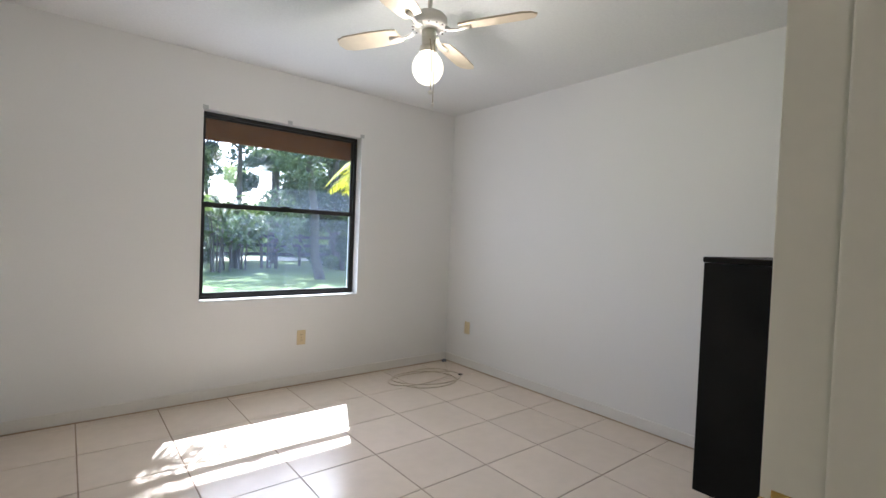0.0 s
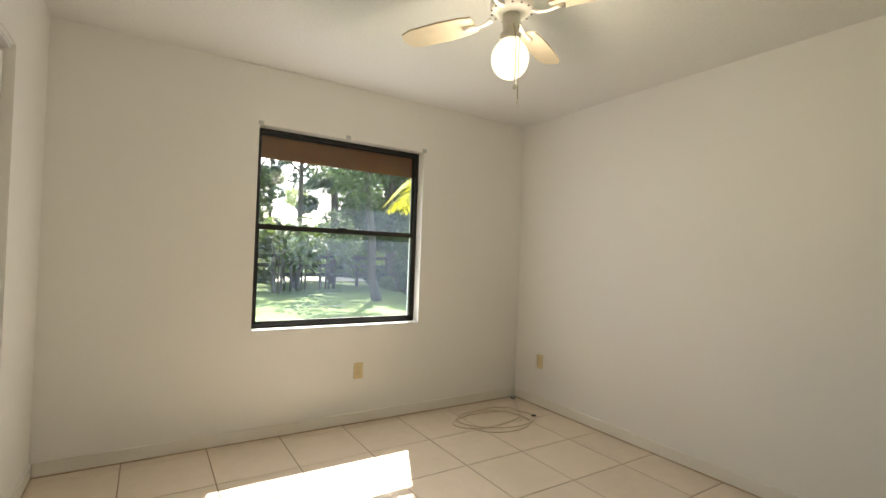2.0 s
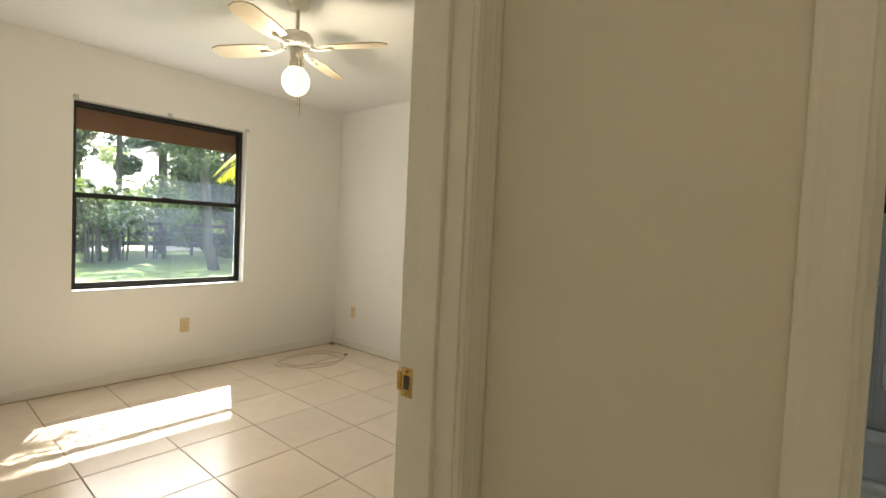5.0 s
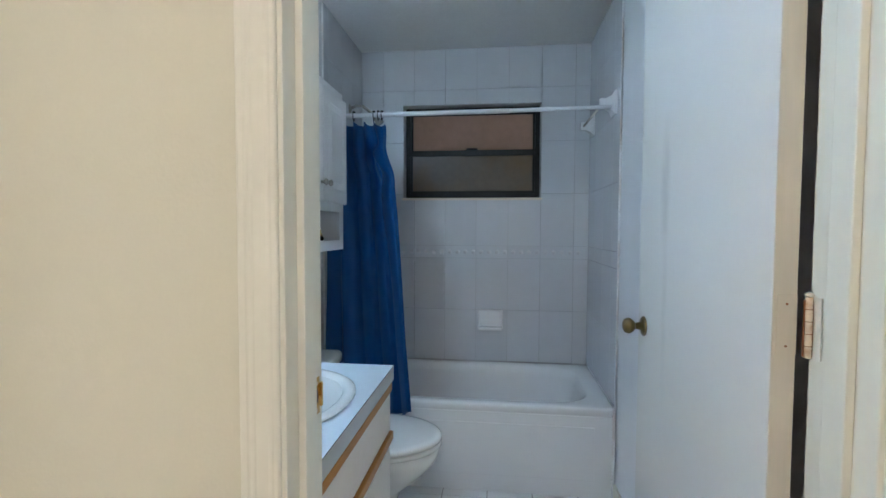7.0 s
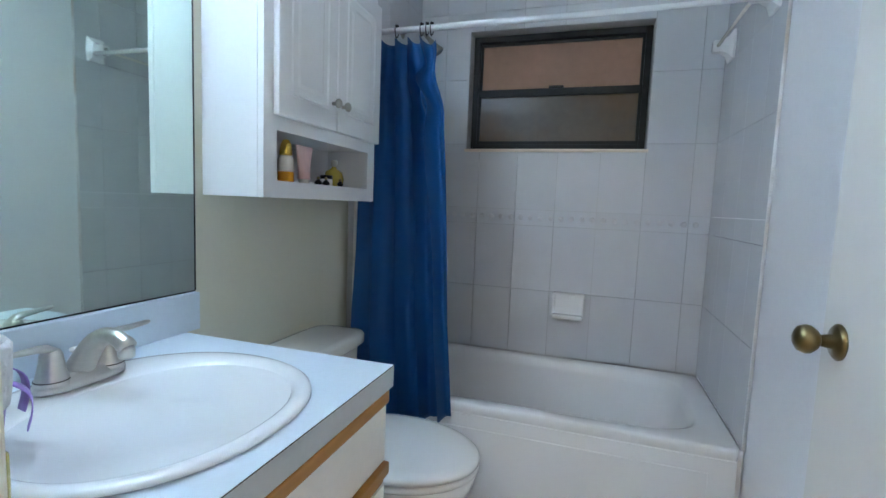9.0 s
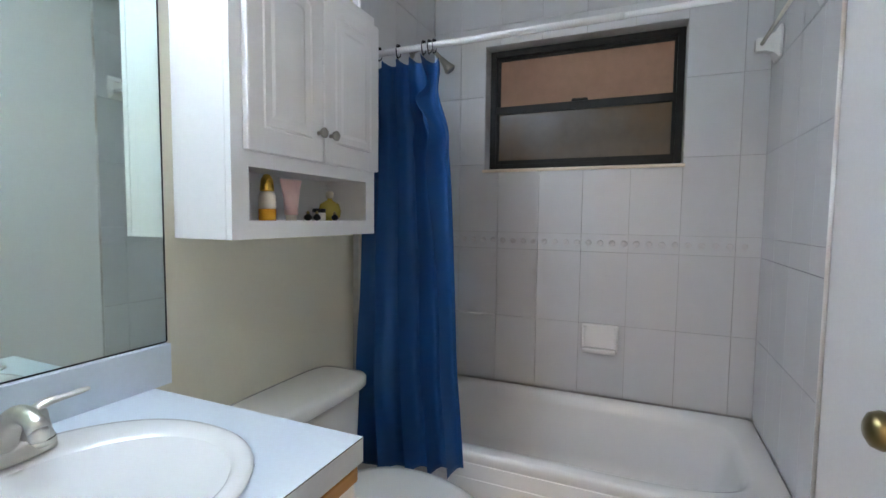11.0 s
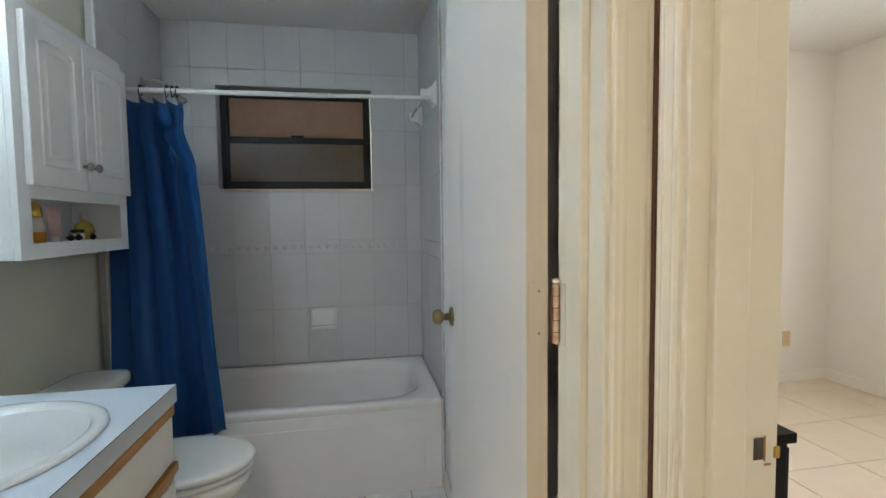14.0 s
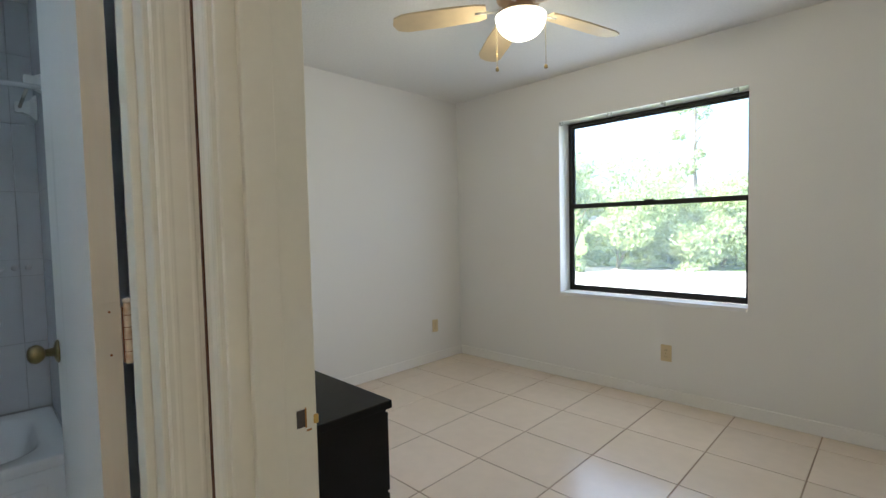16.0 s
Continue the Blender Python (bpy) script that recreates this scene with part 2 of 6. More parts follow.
BRASS = material("brass", (0.62, 0.42, 0.12), rough=0.28, metal=1.0, vary=0.10, grain=60, stain=20, stain_colour=(0.25, 0.13, 0.04), stain_amount=0.5)
KNOB_NICKEL = material("dull_nickel", (0.34, 0.32, 0.29), rough=0.30, metal=1.0, vary=0.05, grain=60)
KNOB_BRASS = material("tarnished_brass", (0.24, 0.19, 0.09), rough=0.30, metal=1.0, vary=0.12, grain=40, stain=25, stain_colour=(0.12, 0.09, 0.04), stain_amount=0.5)
OLD_BRASS = material("aged_brass", (0.36, 0.28, 0.13), rough=0.32, metal=1.0, vary=0.12, grain=40, stain=25, stain_colour=(0.12, 0.09, 0.04), stain_amount=0.5)
RUST = material("rusty_hinge", (0.72, 0.61, 0.48), rough=0.55, vary=0.10, grain=60, stain=35, stain_colour=(0.34, 0.12, 0.03), stain_amount=1.0)
CURTAIN = material("blue_curtain", (0.006, 0.070, 0.225), rough=0.55, vary=0.06, grain=260, stain=5, bump=0.08, stain_amount=0.15, spec=0.35)
WHITE_METAL = material("white_rod", (0.80, 0.80, 0.80), rough=0.25, vary=0.01, grain=20, stain=3)
BLACK_METAL = material("black_metal", (0.02, 0.02, 0.02), rough=0.4, metal=0.6)
BRACKET = material("bracket_plastic", (0.50, 0.51, 0.49), rough=0.3)
FAN_WHITE = material("fan_white", (0.76, 0.73, 0.66), rough=0.35, vary=0.02, grain=30, stain=4)
FAN_BLADE = material("fan_blade", (0.62, 0.52, 0.38), rough=0.45, vary=0.06, grain=20, stain=5, stretch=(1, 1, 1))
FAN_BLADE_B = material("maple_fan_blade", (0.62, 0.50, 0.32), rough=0.45, vary=0.06, grain=20, stain=5)
FAN_BRASS = material("antique_fan_housing", (0.55, 0.40, 0.24), rough=0.4, metal=0.5, vary=0.06, grain=30, stain=6)
PLATE = material("outlet_plate", (0.66, 0.54, 0.32), rough=0.4, vary=0.02, grain=40, stain=8)
LOUVER = material("louver_paint", (0.76, 0.735, 0.68), rough=0.42, vary=0.015, grain=60, stain=2, stain_amount=0.1)
CABLE = material("cable", (0.55, 0.46, 0.33), rough=0.6, vary=0.06)
MIRROR = material("mirror", (0.70, 0.81, 0.74), rough=0.02, metal=1.0, vary=0.0, stain_amount=0.0)
BLANK = material("label_plate", (0.62, 0.42, 0.16), rough=0.4, vary=0.05, metal=0.4)
LABEL_BAR = material("label_bar", (0.20, 0.12, 0.07), rough=0.5)
GREY_CLOTH = material("grey_cloth", (0.26, 0.27, 0.30), rough=0.9, vary=0.1, grain=200, bump=0.3)
BEIGE = material("beige_plastic", (0.34, 0.29, 0.22), rough=0.5)
GOLD = material("gold_cap", (0.75, 0.52, 0.10), rough=0.2, metal=1.0)
AMBER = material("amber_liquid", (0.75, 0.32, 0.02), rough=0.15)
CLEAR_PLASTIC = material("clear_bottle", (0.72, 0.68, 0.60), rough=0.12)
PINK = material("pink_tube", (0.74, 0.50, 0.47), rough=0.4)
OLIVE = material("yellow_bottle", (0.48, 0.38, 0.08), rough=0.2)
WICKER = material("white_basket", (0.74, 0.71, 0.69), rough=0.8, vary=0.1, grain=120, bump=0.6)
LILAC = material("lilac_ribbon", (0.36, 0.24, 0.62), rough=0.45, vary=0.05, grain=120)
GRASS = material("lawn", (0.085, 0.140, 0.008), rough=0.95, vary=0.3, grain=25, stain=0.6, bump=1.0, stain_colour=(0.12, 0.125, 0.025), stain_amount=0.8)
DIRT = material("pale_drive", (0.48, 0.44, 0.36), rough=0.95, vary=0.12, grain=8, stain=0.5, stain_colour=(0.30, 0.32, 0.16), stain_amount=0.5)
BARK = material("bark", (0.10, 0.078, 0.058), rough=0.95, vary=0.3, grain=14, stain=2.5, bump=1.0, stretch=(1, 1, 0.3))
FENCE = material("dark_fence", (0.045, 0.04, 0.038), rough=0.8, vary=0.2, grain=20)
LEAF = leaf_material("leaf", (0.080, 0.115, 0.045), through=0.5)
LEAF_DARK = leaf_material("dark_leaf", (0.048, 0.080, 0.052), through=0.45)
LEAF_LIGHT = leaf_material("light_leaf", (0.13, 0.18, 0.045), through=0.55)
# Far paler than the other foliage: washed-out sunlight is put into the colour.
LEAF_SUNLIT = leaf_material("sunlit_leaf", (0.35, 0.41, 0.18), random=0.25, through=0.5)
LEAF_YELLOW = leaf_material("yellow_frond", (0.42, 0.40, 0.02), through=0.5)
STUCCO = material("stucco", (0.62, 0.57, 0.48), rough=0.95, vary=0.06, grain=80, bump=0.6)
SOFFIT = material("soffit_wood", (0.16, 0.08, 0.04), rough=0.8, vary=0.12, grain=20)
ROOFING = material("roofing", (0.12, 0.11, 0.10), rough=0.95, vary=0.2, grain=30)
GLASS = glass("window_glass", (0.95, 0.98, 1.0), haze=0.022)
# Heavy pale veil here paints the glare of the overexposed garden.
GLASS_VEILED = glass("veiled_window_glass", (0.97, 0.98, 0.98), haze=0.20, dust_veil_colour=(0.72, 0.72, 0.66))


# ---- building helpers ----
def mesh_ob(name, bm, mat, smooth=False):
    bm.normal_update()
    me = bpy.data.meshes.new(name)
    bm.to_mesh(me)
    bm.free()
    me.materials.append(mat)
    if smooth:
        for p in me.polygons:
            p.use_smooth = True
    return new(name, me)


def empty(name, x, y, z, label="", category="", group="", kind=""):
    ob = new(name)
    ob.location = (x, y, z)
    ob.empty_display_size = 0.05
    return tagged(ob, label, category, group, kind)


def base_of(ob):
    place = Vector((0, 0, 0))
    while ob is not None:
        place += Vector(ob.location)
        ob = ob.parent
    return place


def part(name, bm, mat, parent, label="", smooth=False):
    """One mesh, drawn in world coordinates, as a part of its thing."""
    bmesh.ops.translate(bm, vec=-base_of(parent), verts=bm.verts)
    ob = mesh_ob(name, bm, mat, smooth)
    ob.parent = parent
    return tagged(ob, label)


def structure(name, bm, mat, label, category, smooth=False):
    return tagged(mesh_ob(name, bm, mat, smooth), label, category, kind="structure")


def box(bm, x0, x1, y0, y1, z0, z1, bevel=0.0, seg=1):
    vs = [bm.verts.new(p) for p in ((x0, y0, z0), (x1, y0, z0), (x1, y1, z0), (x0, y1, z0), (x0, y0, z1), (x1, y0, z1), (x1, y1, z1), (x0, y1, z1))]
    fs = [bm.faces.new([vs[i] for i in f]) for f in ((3, 2, 1, 0), (4, 5, 6, 7), (0, 1, 5, 4), (1, 2, 6, 5), (2, 3, 7, 6), (3, 0, 4, 7))]
    if bevel:
        bmesh.ops.bevel(bm, geom=list({e for f in fs for e in f.edges}), offset=bevel, segments=seg, profile=0.6, affect="EDGES")
    return bm


def boxes(*rows, bevel=0.0):
    bm = bmesh.new()
    for r in rows:
        box(bm, *r, bevel=bevel)
    return bm


def one(*r, bevel=0.003, seg=2):
    return box(bmesh.new(), *r, bevel=bevel, seg=seg)


def lathe(profile, x, y, z, steps=28, axis="Z", sx=1.0, sy=1.0):
    """A turned body from (radius, height) pairs round an axis at (x, y, z)."""
    bm = bmesh.new()
    rings = []
    for r, h in profile:
        ring = []
        for i in range(steps):
            a = 2 * math.pi * i / steps
            p = (r * math.cos(a) * sx, r * math.sin(a) * sy, h)
            if axis == "Y":
                p = (p[0], p[2], -p[1])
            elif axis == "X":
                p = (p[2], p[0], p[1])
            ring.append(bm.verts.new((x + p[0], y + p[1], z + p[2])))
        rings.append(ring)
    for a, b in zip(rings, rings[1:]):
        for i in range(steps):
            j = (i + 1) % steps
            bm.faces.new((a[i], a[j], b[j], b[i]))
    for ring, flip in ((rings[0], True), (rings[-1], False)):
        if (ring[0].co - ring[steps // 2].co).length > 1e-4:
            bm.faces.new(list(reversed(ring)) if flip else ring)
    bmesh.ops.remove_doubles(bm, verts=bm.verts, dist=1e-5)
    bmesh.ops.recalc_face_normals(bm, faces=bm.faces)
    return bm


def tube(bm, pts, radius, steps=8, taper=None):
    """A round bar along points; taper: a radius for each point."""
    pts = [Vector(p) for p in pts]
    rings = []
    up = Vector((0, 0, 1))
    for i, p in enumerate(pts):
        d = (pts[min(i + 1, len(pts) - 1)] - pts[max(i - 1, 0)]).normalized()
        side = d.cross(up if abs(d.z) < 0.95 else Vector((1, 0, 0))).normalized()
        top = side.cross(d)
        r = taper[i] if taper else radius
        rings.append([bm.verts.new(p + r * (math.cos(2 * math.pi * k / steps) * side + math.sin(2 * math.pi * k / steps) * top)) for k in range(steps)])
    for a, b in zip(rings, rings[1:]):
        for i in range(steps):
            j = (i + 1) % steps
            bm.faces.new((a[i], a[j], b[j], b[i]))
    bm.faces.new(list(reversed(rings[0])))
    bm.faces.new(rings[-1])
    return bm


def loft(rings, close=True, cap=True):
    """Skin between rings of points."""
    bm = bmesh.new()
    vs = [[bm.verts.new(p) for p in ring] for ring in rings]
    n = len(vs[0])
    for a, b in zip(vs, vs[1:]):
        for i in range(n if close else n - 1):
            j = (i + 1) % n
            bm.faces.new((a[i], a[j], b[j], b[i]))
    if cap and close:
        bm.faces.new(list(reversed(vs[0])))
        bm.faces.new(vs[-1])
    bmesh.ops.recalc_face_normals(bm, faces=bm.faces)
    return bm


def oval(cx, cy, a, b, z, steps=40, power=2.0):
    pts = []
    for i in range(steps):
        t = 2 * math.pi * i / steps
        c, s = math.cos(t), math.sin(t)
        pts.append((cx + a * math.copysign(abs(c) ** (2 / power), c), cy + b * math.copysign(abs(s) ** (2 / power), s), z))
    return pts


# ---- shell of the house ----
# bedroom_1: x -0.15..3.18, y 0.33..3.766; bathroom: x 0.924..3.055, y -1.155..0.27; bedroom_2: y -4.27..-1.256
structure("wall_bedroom_north", boxes((-0.95, 0.914, 3.766, 3.97, -0.15, 2.44), (2.15, 3.40, 3.766, 3.97, -0.15, 2.44), (0.914, 2.15, 3.766, 3.97, -0.15, 0.716), (0.914, 2.15, 3.766, 3.97, 2.059, 2.44)), WALL, "off-white painted bedroom wall with a window opening", "wall")
structure("wall_bedroom_east", boxes((3.18, 3.40, 0.33, 3.766, 0, 2.44)), WALL, "plain off-white painted bedroom wall", "wall")
structure("wall_closet", boxes((-0.26, -0.15, 3.10, 3.766, 0, 2.44), (-0.26, -0.15, 1.69, 3.10, 2.04, 2.44), (-0.26, -0.15, 0.33, 1.69, 0, 2.44)), WALL, "off-white bedroom wall with a closet opening", "wall")
structure("wall_closet_inner", boxes((-0.95, -0.85, 0.33, 3.766, 0, 2.44), (-0.85, -0.26, 0.95, 1.05, 0, 2.44)), WALL, "plain wall inside the closet", "wall")
structure("wall_hall_north", boxes((-2.2, -0.08, 0.20, 0.33, 0, 2.44), (-0.08, 0.74, 0.20, 0.33, 2.05, 2.44), (0.74, 0.80, 0.20, 0.33, 0, 2.44), (0.80, 3.40, 0.283, 0.33, 0, 2.44)), HALL_WALL, "cream painted hall wall with the bedroom doorway", "wall")
structure("wall_hall_east", boxes((0.80, 0.924, -0.30, 0.283, 0, 2.44), (0.80, 0.924, -1.09, -0.30, 2.05, 2.44), (0.80, 0.924, -1.155, -1.09, 0, 2.44)), HALL_WALL, "cream painted hall wall with the bathroom doorway", "wall")
structure("wall_hall_south", boxes((-2.2, -0.05, -1.256, -1.139, 0, 2.44), (-0.05, 0.755, -1.256, -1.139, 2.05, 2.44), (0.755, 0.80, -1.256, -1.139, 0, 2.44), (0.80, 3.20, -1.256, -1.155, 0, 2.44)), BATH_WALL, "painted wall with the second bedroom doorway", "wall")
structure("wall_hall_west", boxes((-2.3, -2.2, -1.256, 0.33, 0, 2.44)), HALL_WALL, "plain cream wall closing the hall", "wall")
structure("wall_bathroom_east", boxes((3.055, 3.25, -1.155, -0.865, 0, 2.44), (3.055, 3.25, -0.027, 0.283, 0, 2.44), (3.055, 3.25, -0.865, -0.027, 0, 1.43), (3.055, 3.25, -0.865, -0.027, 2.0, 2.44)), WALL_GROUT, "bathroom wall with a high window, grout bed under the tiles", "wall")
structure("wall_bedroom_south", boxes((-0.5, 0.78, -4.47, -4.27, -0.15, 2.44), (2.085, 3.35, -4.47, -4.27, -0.15, 2.44), (0.78, 2.085, -4.47, -4.27, -0.15, 0.676), (0.78, 2.085, -4.47, -4.27, 2.072, 2.44)), WALL, "off-white painted second bedroom wall with a window opening", "wall")
structure("wall_second_bedroom_east", boxes((3.20, 3.35, -4.27, -1.256, 0, 2.44)), WALL, "plain off-white second bedroom wall", "wall")
structure("wall_second_bedroom_west", boxes((-0.5, -0.4, -4.27, -1.256, 0, 2.44)), WALL, "plain off-white second bedroom wall", "wall")
structure("ceiling", boxes((-2.3, 3.40, -4.47, 3.97, 2.44, 2.54)), CEILING, "white textured ceiling of the bedrooms and hall", "ceiling")
structure("ceiling_bathroom", boxes((0.924, 3.055, -1.155, 0.283, 2.335, 2.40)), CEILING, "lower white bathroom ceiling", "ceiling")
# Roof and soffit are unseen; their depth is set to cut off the sun.
structure("roof", boxes((-3.0, 3.95, -5.05, 4.55, 2.56, 2.70)), ROOFING, "unseen flat dark roof slab, added to block light with its eaves", "roof")
structure("soffit", boxes((-3.0, 3.95, 3.975, 4.51, 2.33, 2.55), (-3.0, 3.95, -5.03, -4.475, 2.33, 2.55)), SOFFIT, "unseen brown soffit under the eaves, added to limit the sun patch", "soffit")


# ---- floors, trims, openings ----
def tile_piece(name, x0, x1, y0, y1, z0, z1, mat, parent):
    return part(name, box(bmesh.new(), x0, x1, y0, y1, z0, z1), mat, parent)


def casing(bm, axis, u0, u1, face, out, z0, z1):
    """An upright moulded board; it lies on the plane axis = face, stands proud towards out, and runs from u0 (outer edge) to u1."""
    steps = ((0.0, 0.012), (0.03, 0.0145), (0.08, 0.0155), (0.20, 0.0156), (0.25, 0.0147), (0.29, 0.0146), (0.33, 0.0151), (0.38, 0.0149), (0.43, 0.0140), (0.72, 0.0132), (0.77, 0.0136), (0.82, 0.0135), (0.87, 0.0126), (0.96, 0.0120), (1.0, 0.0095))
    ring = [(u0, 0.0)] + [(u0 + (u1 - u0) * a, t) for a, t in steps] + [(u1, 0.0)]
    low, high = [], []
    for u, t in ring:
        v = face + out * t
        p = (u, v) if axis == "y" else (v, u)
        low.append(bm.verts.new((*p, z0)))
        high.append(bm.verts.new((*p, z1)))
    n = len(ring)
    for i in range(n):
        j = (i + 1) % n
        bm.faces.new((low[i], low[j], high[j], high[i]))
    bm.faces.new(list(reversed(low)))
    bm.faces.new(high)
    bmesh.ops.recalc_face_normals(bm, faces=bm.faces)
    return bm


def strike_plate(name, place, axis, label):
    """A latch plate with its hole, a lip and two screws, lying on a jamb. axis: the way that the jamb faces."""
    x, y, z = place
    s = empty(name, x, y, z, label, "strike plate")
    if axis == "x":
        part("plate", boxes((x - 0.002, x, y - 0.016, y + 0.012, z - 0.028, z + 0.028), bevel=0.0006), BRASS, s)
        part("lip", boxes((x - 0.004, x, y + 0.012, y + 0.022, z - 0.018, z + 0.018), bevel=0.001), BRASS, s)
        part("latch_hole", boxes((x - 0.0028, x - 0.001, y - 0.009, y + 0.005, z - 0.013, z + 0.013)), LINE, s)
        for dz in (-0.021, 0.021):
            part("screw", lathe(((0.0035, -0.0035), (0.003, -0.002)), x, y - 0.002, z + dz, 10, "X"), OLD_BRASS, s)
    else:
        part("plate", boxes((x - 0.016, x + 0.014, y - 0.002, y, z - 0.03, z + 0.03), bevel=0.0006), BRASS, s)
        part("lip", boxes((x + 0.014, x + 0.019, y - 0.006, y, z - 0.02, z + 0.02), bevel=0.001), BRASS, s)
        part("latch_hole", boxes((x - 0.004, x + 0.005, y - 0.0028, y - 0.001, z - 0.010, z + 0.010)), LINE, s)
        for dz in (-0.022, 0.022):
            part("screw", lathe(((0.0035, -0.0035), (0.003, -0.002)), x - 0.001, y, z + dz, 10, "Y"), RUST, s)
    return s


def doorway(name, label, parts):
    d = empty(name, *parts["base"], label, "door frame", kind="structure")
    for key in ("jamb", "stop"):
        for r in parts[key]:
            part(key, one(*r, bevel=0.002), TRIM, d)
    for r in parts["casing"]:
        bm = casing(bmesh.new(), *r)
        part("casing", bm, TRIM, d)
    for r in parts["head"]:
        part("head_casing", one(*r, bevel=0.004), TRIM, d)
    return d


doorway("door_1", "cream painted door frame of the first bedroom", {
    "base": (0.33, 0.26, 0),
    "jamb": [(0.72, 0.74, 0.196, 0.334, 0, 2.03), (-0.08, -0.06, 0.196, 0.334, 0, 2.03), (-0.08, 0.74, 0.196, 0.334, 2.03, 2.05)],
    "stop": [(0.708, 0.72, 0.236, 0.282, 0, 2.018), (-0.06, -0.048, 0.236, 0.282, 0, 2.018), (-0.06, 0.72, 0.236, 0.282, 2.018, 2.03)],
    "casing": [("y", 0.799, 0.727, 0.20, -1, 0, 2.04), ("y", -0.127, -0.067, 0.20, -1, 0, 2.04)],
    "head": [(-0.127, 0.799, 0.184, 0.2, 2.041, 2.10)]})
doorway("door_2", "cream painted door frame of the bathroom", {
    "base": (0.85, -0.70, 0),
    "jamb": [(0.796, 0.928, -0.32, -0.30, 0, 2.03), (0.796, 0.928, -1.09, -1.07, 0, 2.03), (0.796, 0.928, -1.09, -0.30, 2.03, 2.05)],
    "stop": [(0.835, 0.878, -0.332, -0.32, 0, 2.018), (0.835, 0.878, -1.07, -1.058, 0, 2.018), (0.835, 0.878, -1.07, -0.32, 2.018, 2.03)],
    "casing": [("x", -0.256, -0.313, 0.80, -1, 0, 2.04), ("x", -1.136, -1.077, 0.80, -1, 0, 2.04)],
    "head": [(0.784, 0.80, -1.136, -0.256, 2.041, 2.10)]})
doorway("door_3", "cream painted door frame of the second bedroom", {
    "base": (0.35, -1.19, 0),
    "jamb": [(0.735, 0.755, -1.26, -1.135, 0, 2.03), (-0.05, -0.03, -1.26, -1.135, 0, 2.03), (-0.05, 0.755, -1.26, -1.135, 2.03, 2.05)],
    "stop": [(0.723, 0.735, -1.206, -1.162, 0, 2.018), (-0.03, -0.018, -1.206, -1.162, 0, 2.018), (-0.03, 0.735, -1.206, -1.162, 2.018, 2.03)],
    "casing": [("y", 0.775, 0.742, -1.139, 1, 0, 2.04), ("y", -0.097, -0.037, -1.139, 1, 0, 2.04)],
    "head": [(-0.097, 0.778, -1.139, -1.123, 2.041, 2.10)]})
structure("trim_open_joint", boxes((0.7752, 0.7815, -1.138, -1.1225, 0, 2.10)), material("open_joint", (0.11, 0.05, 0.028), rough=0.9, vary=0.2, grain=40), "open reddish-brown joint between two door casings", "trim")
strike_plate("strike_plate", (0.72, 0.312, 0.972), "x", "shiny brass strike plate on the cream door jamb")
strike_plate("strike_plate", (0.90, -0.32, 0.972), "y", "aged brass strike plate on the bathroom door jamb")
sp = empty("strike_hole", 0.735, -1.232, 0.968, "worn bare latch hole with chipped paint in the jamb", "strike plate")
part("latch_hole", boxes((0.7335, 0.7345, -1.240, -1.227, 0.957, 0.983)), LINE, sp)
part("chipped_wood", boxes((0.7332, 0.7342, -1.2425, -1.2402, 0.955, 0.985), (0.7332, 0.7342, -1.250, -1.242, 0.949, 0.9515)), OAK, sp)
part("bent_tab", boxes((0.7315, 0.735, -1.2615, -1.254, 0.957, 0.971), bevel=0.001), BRASS, sp)


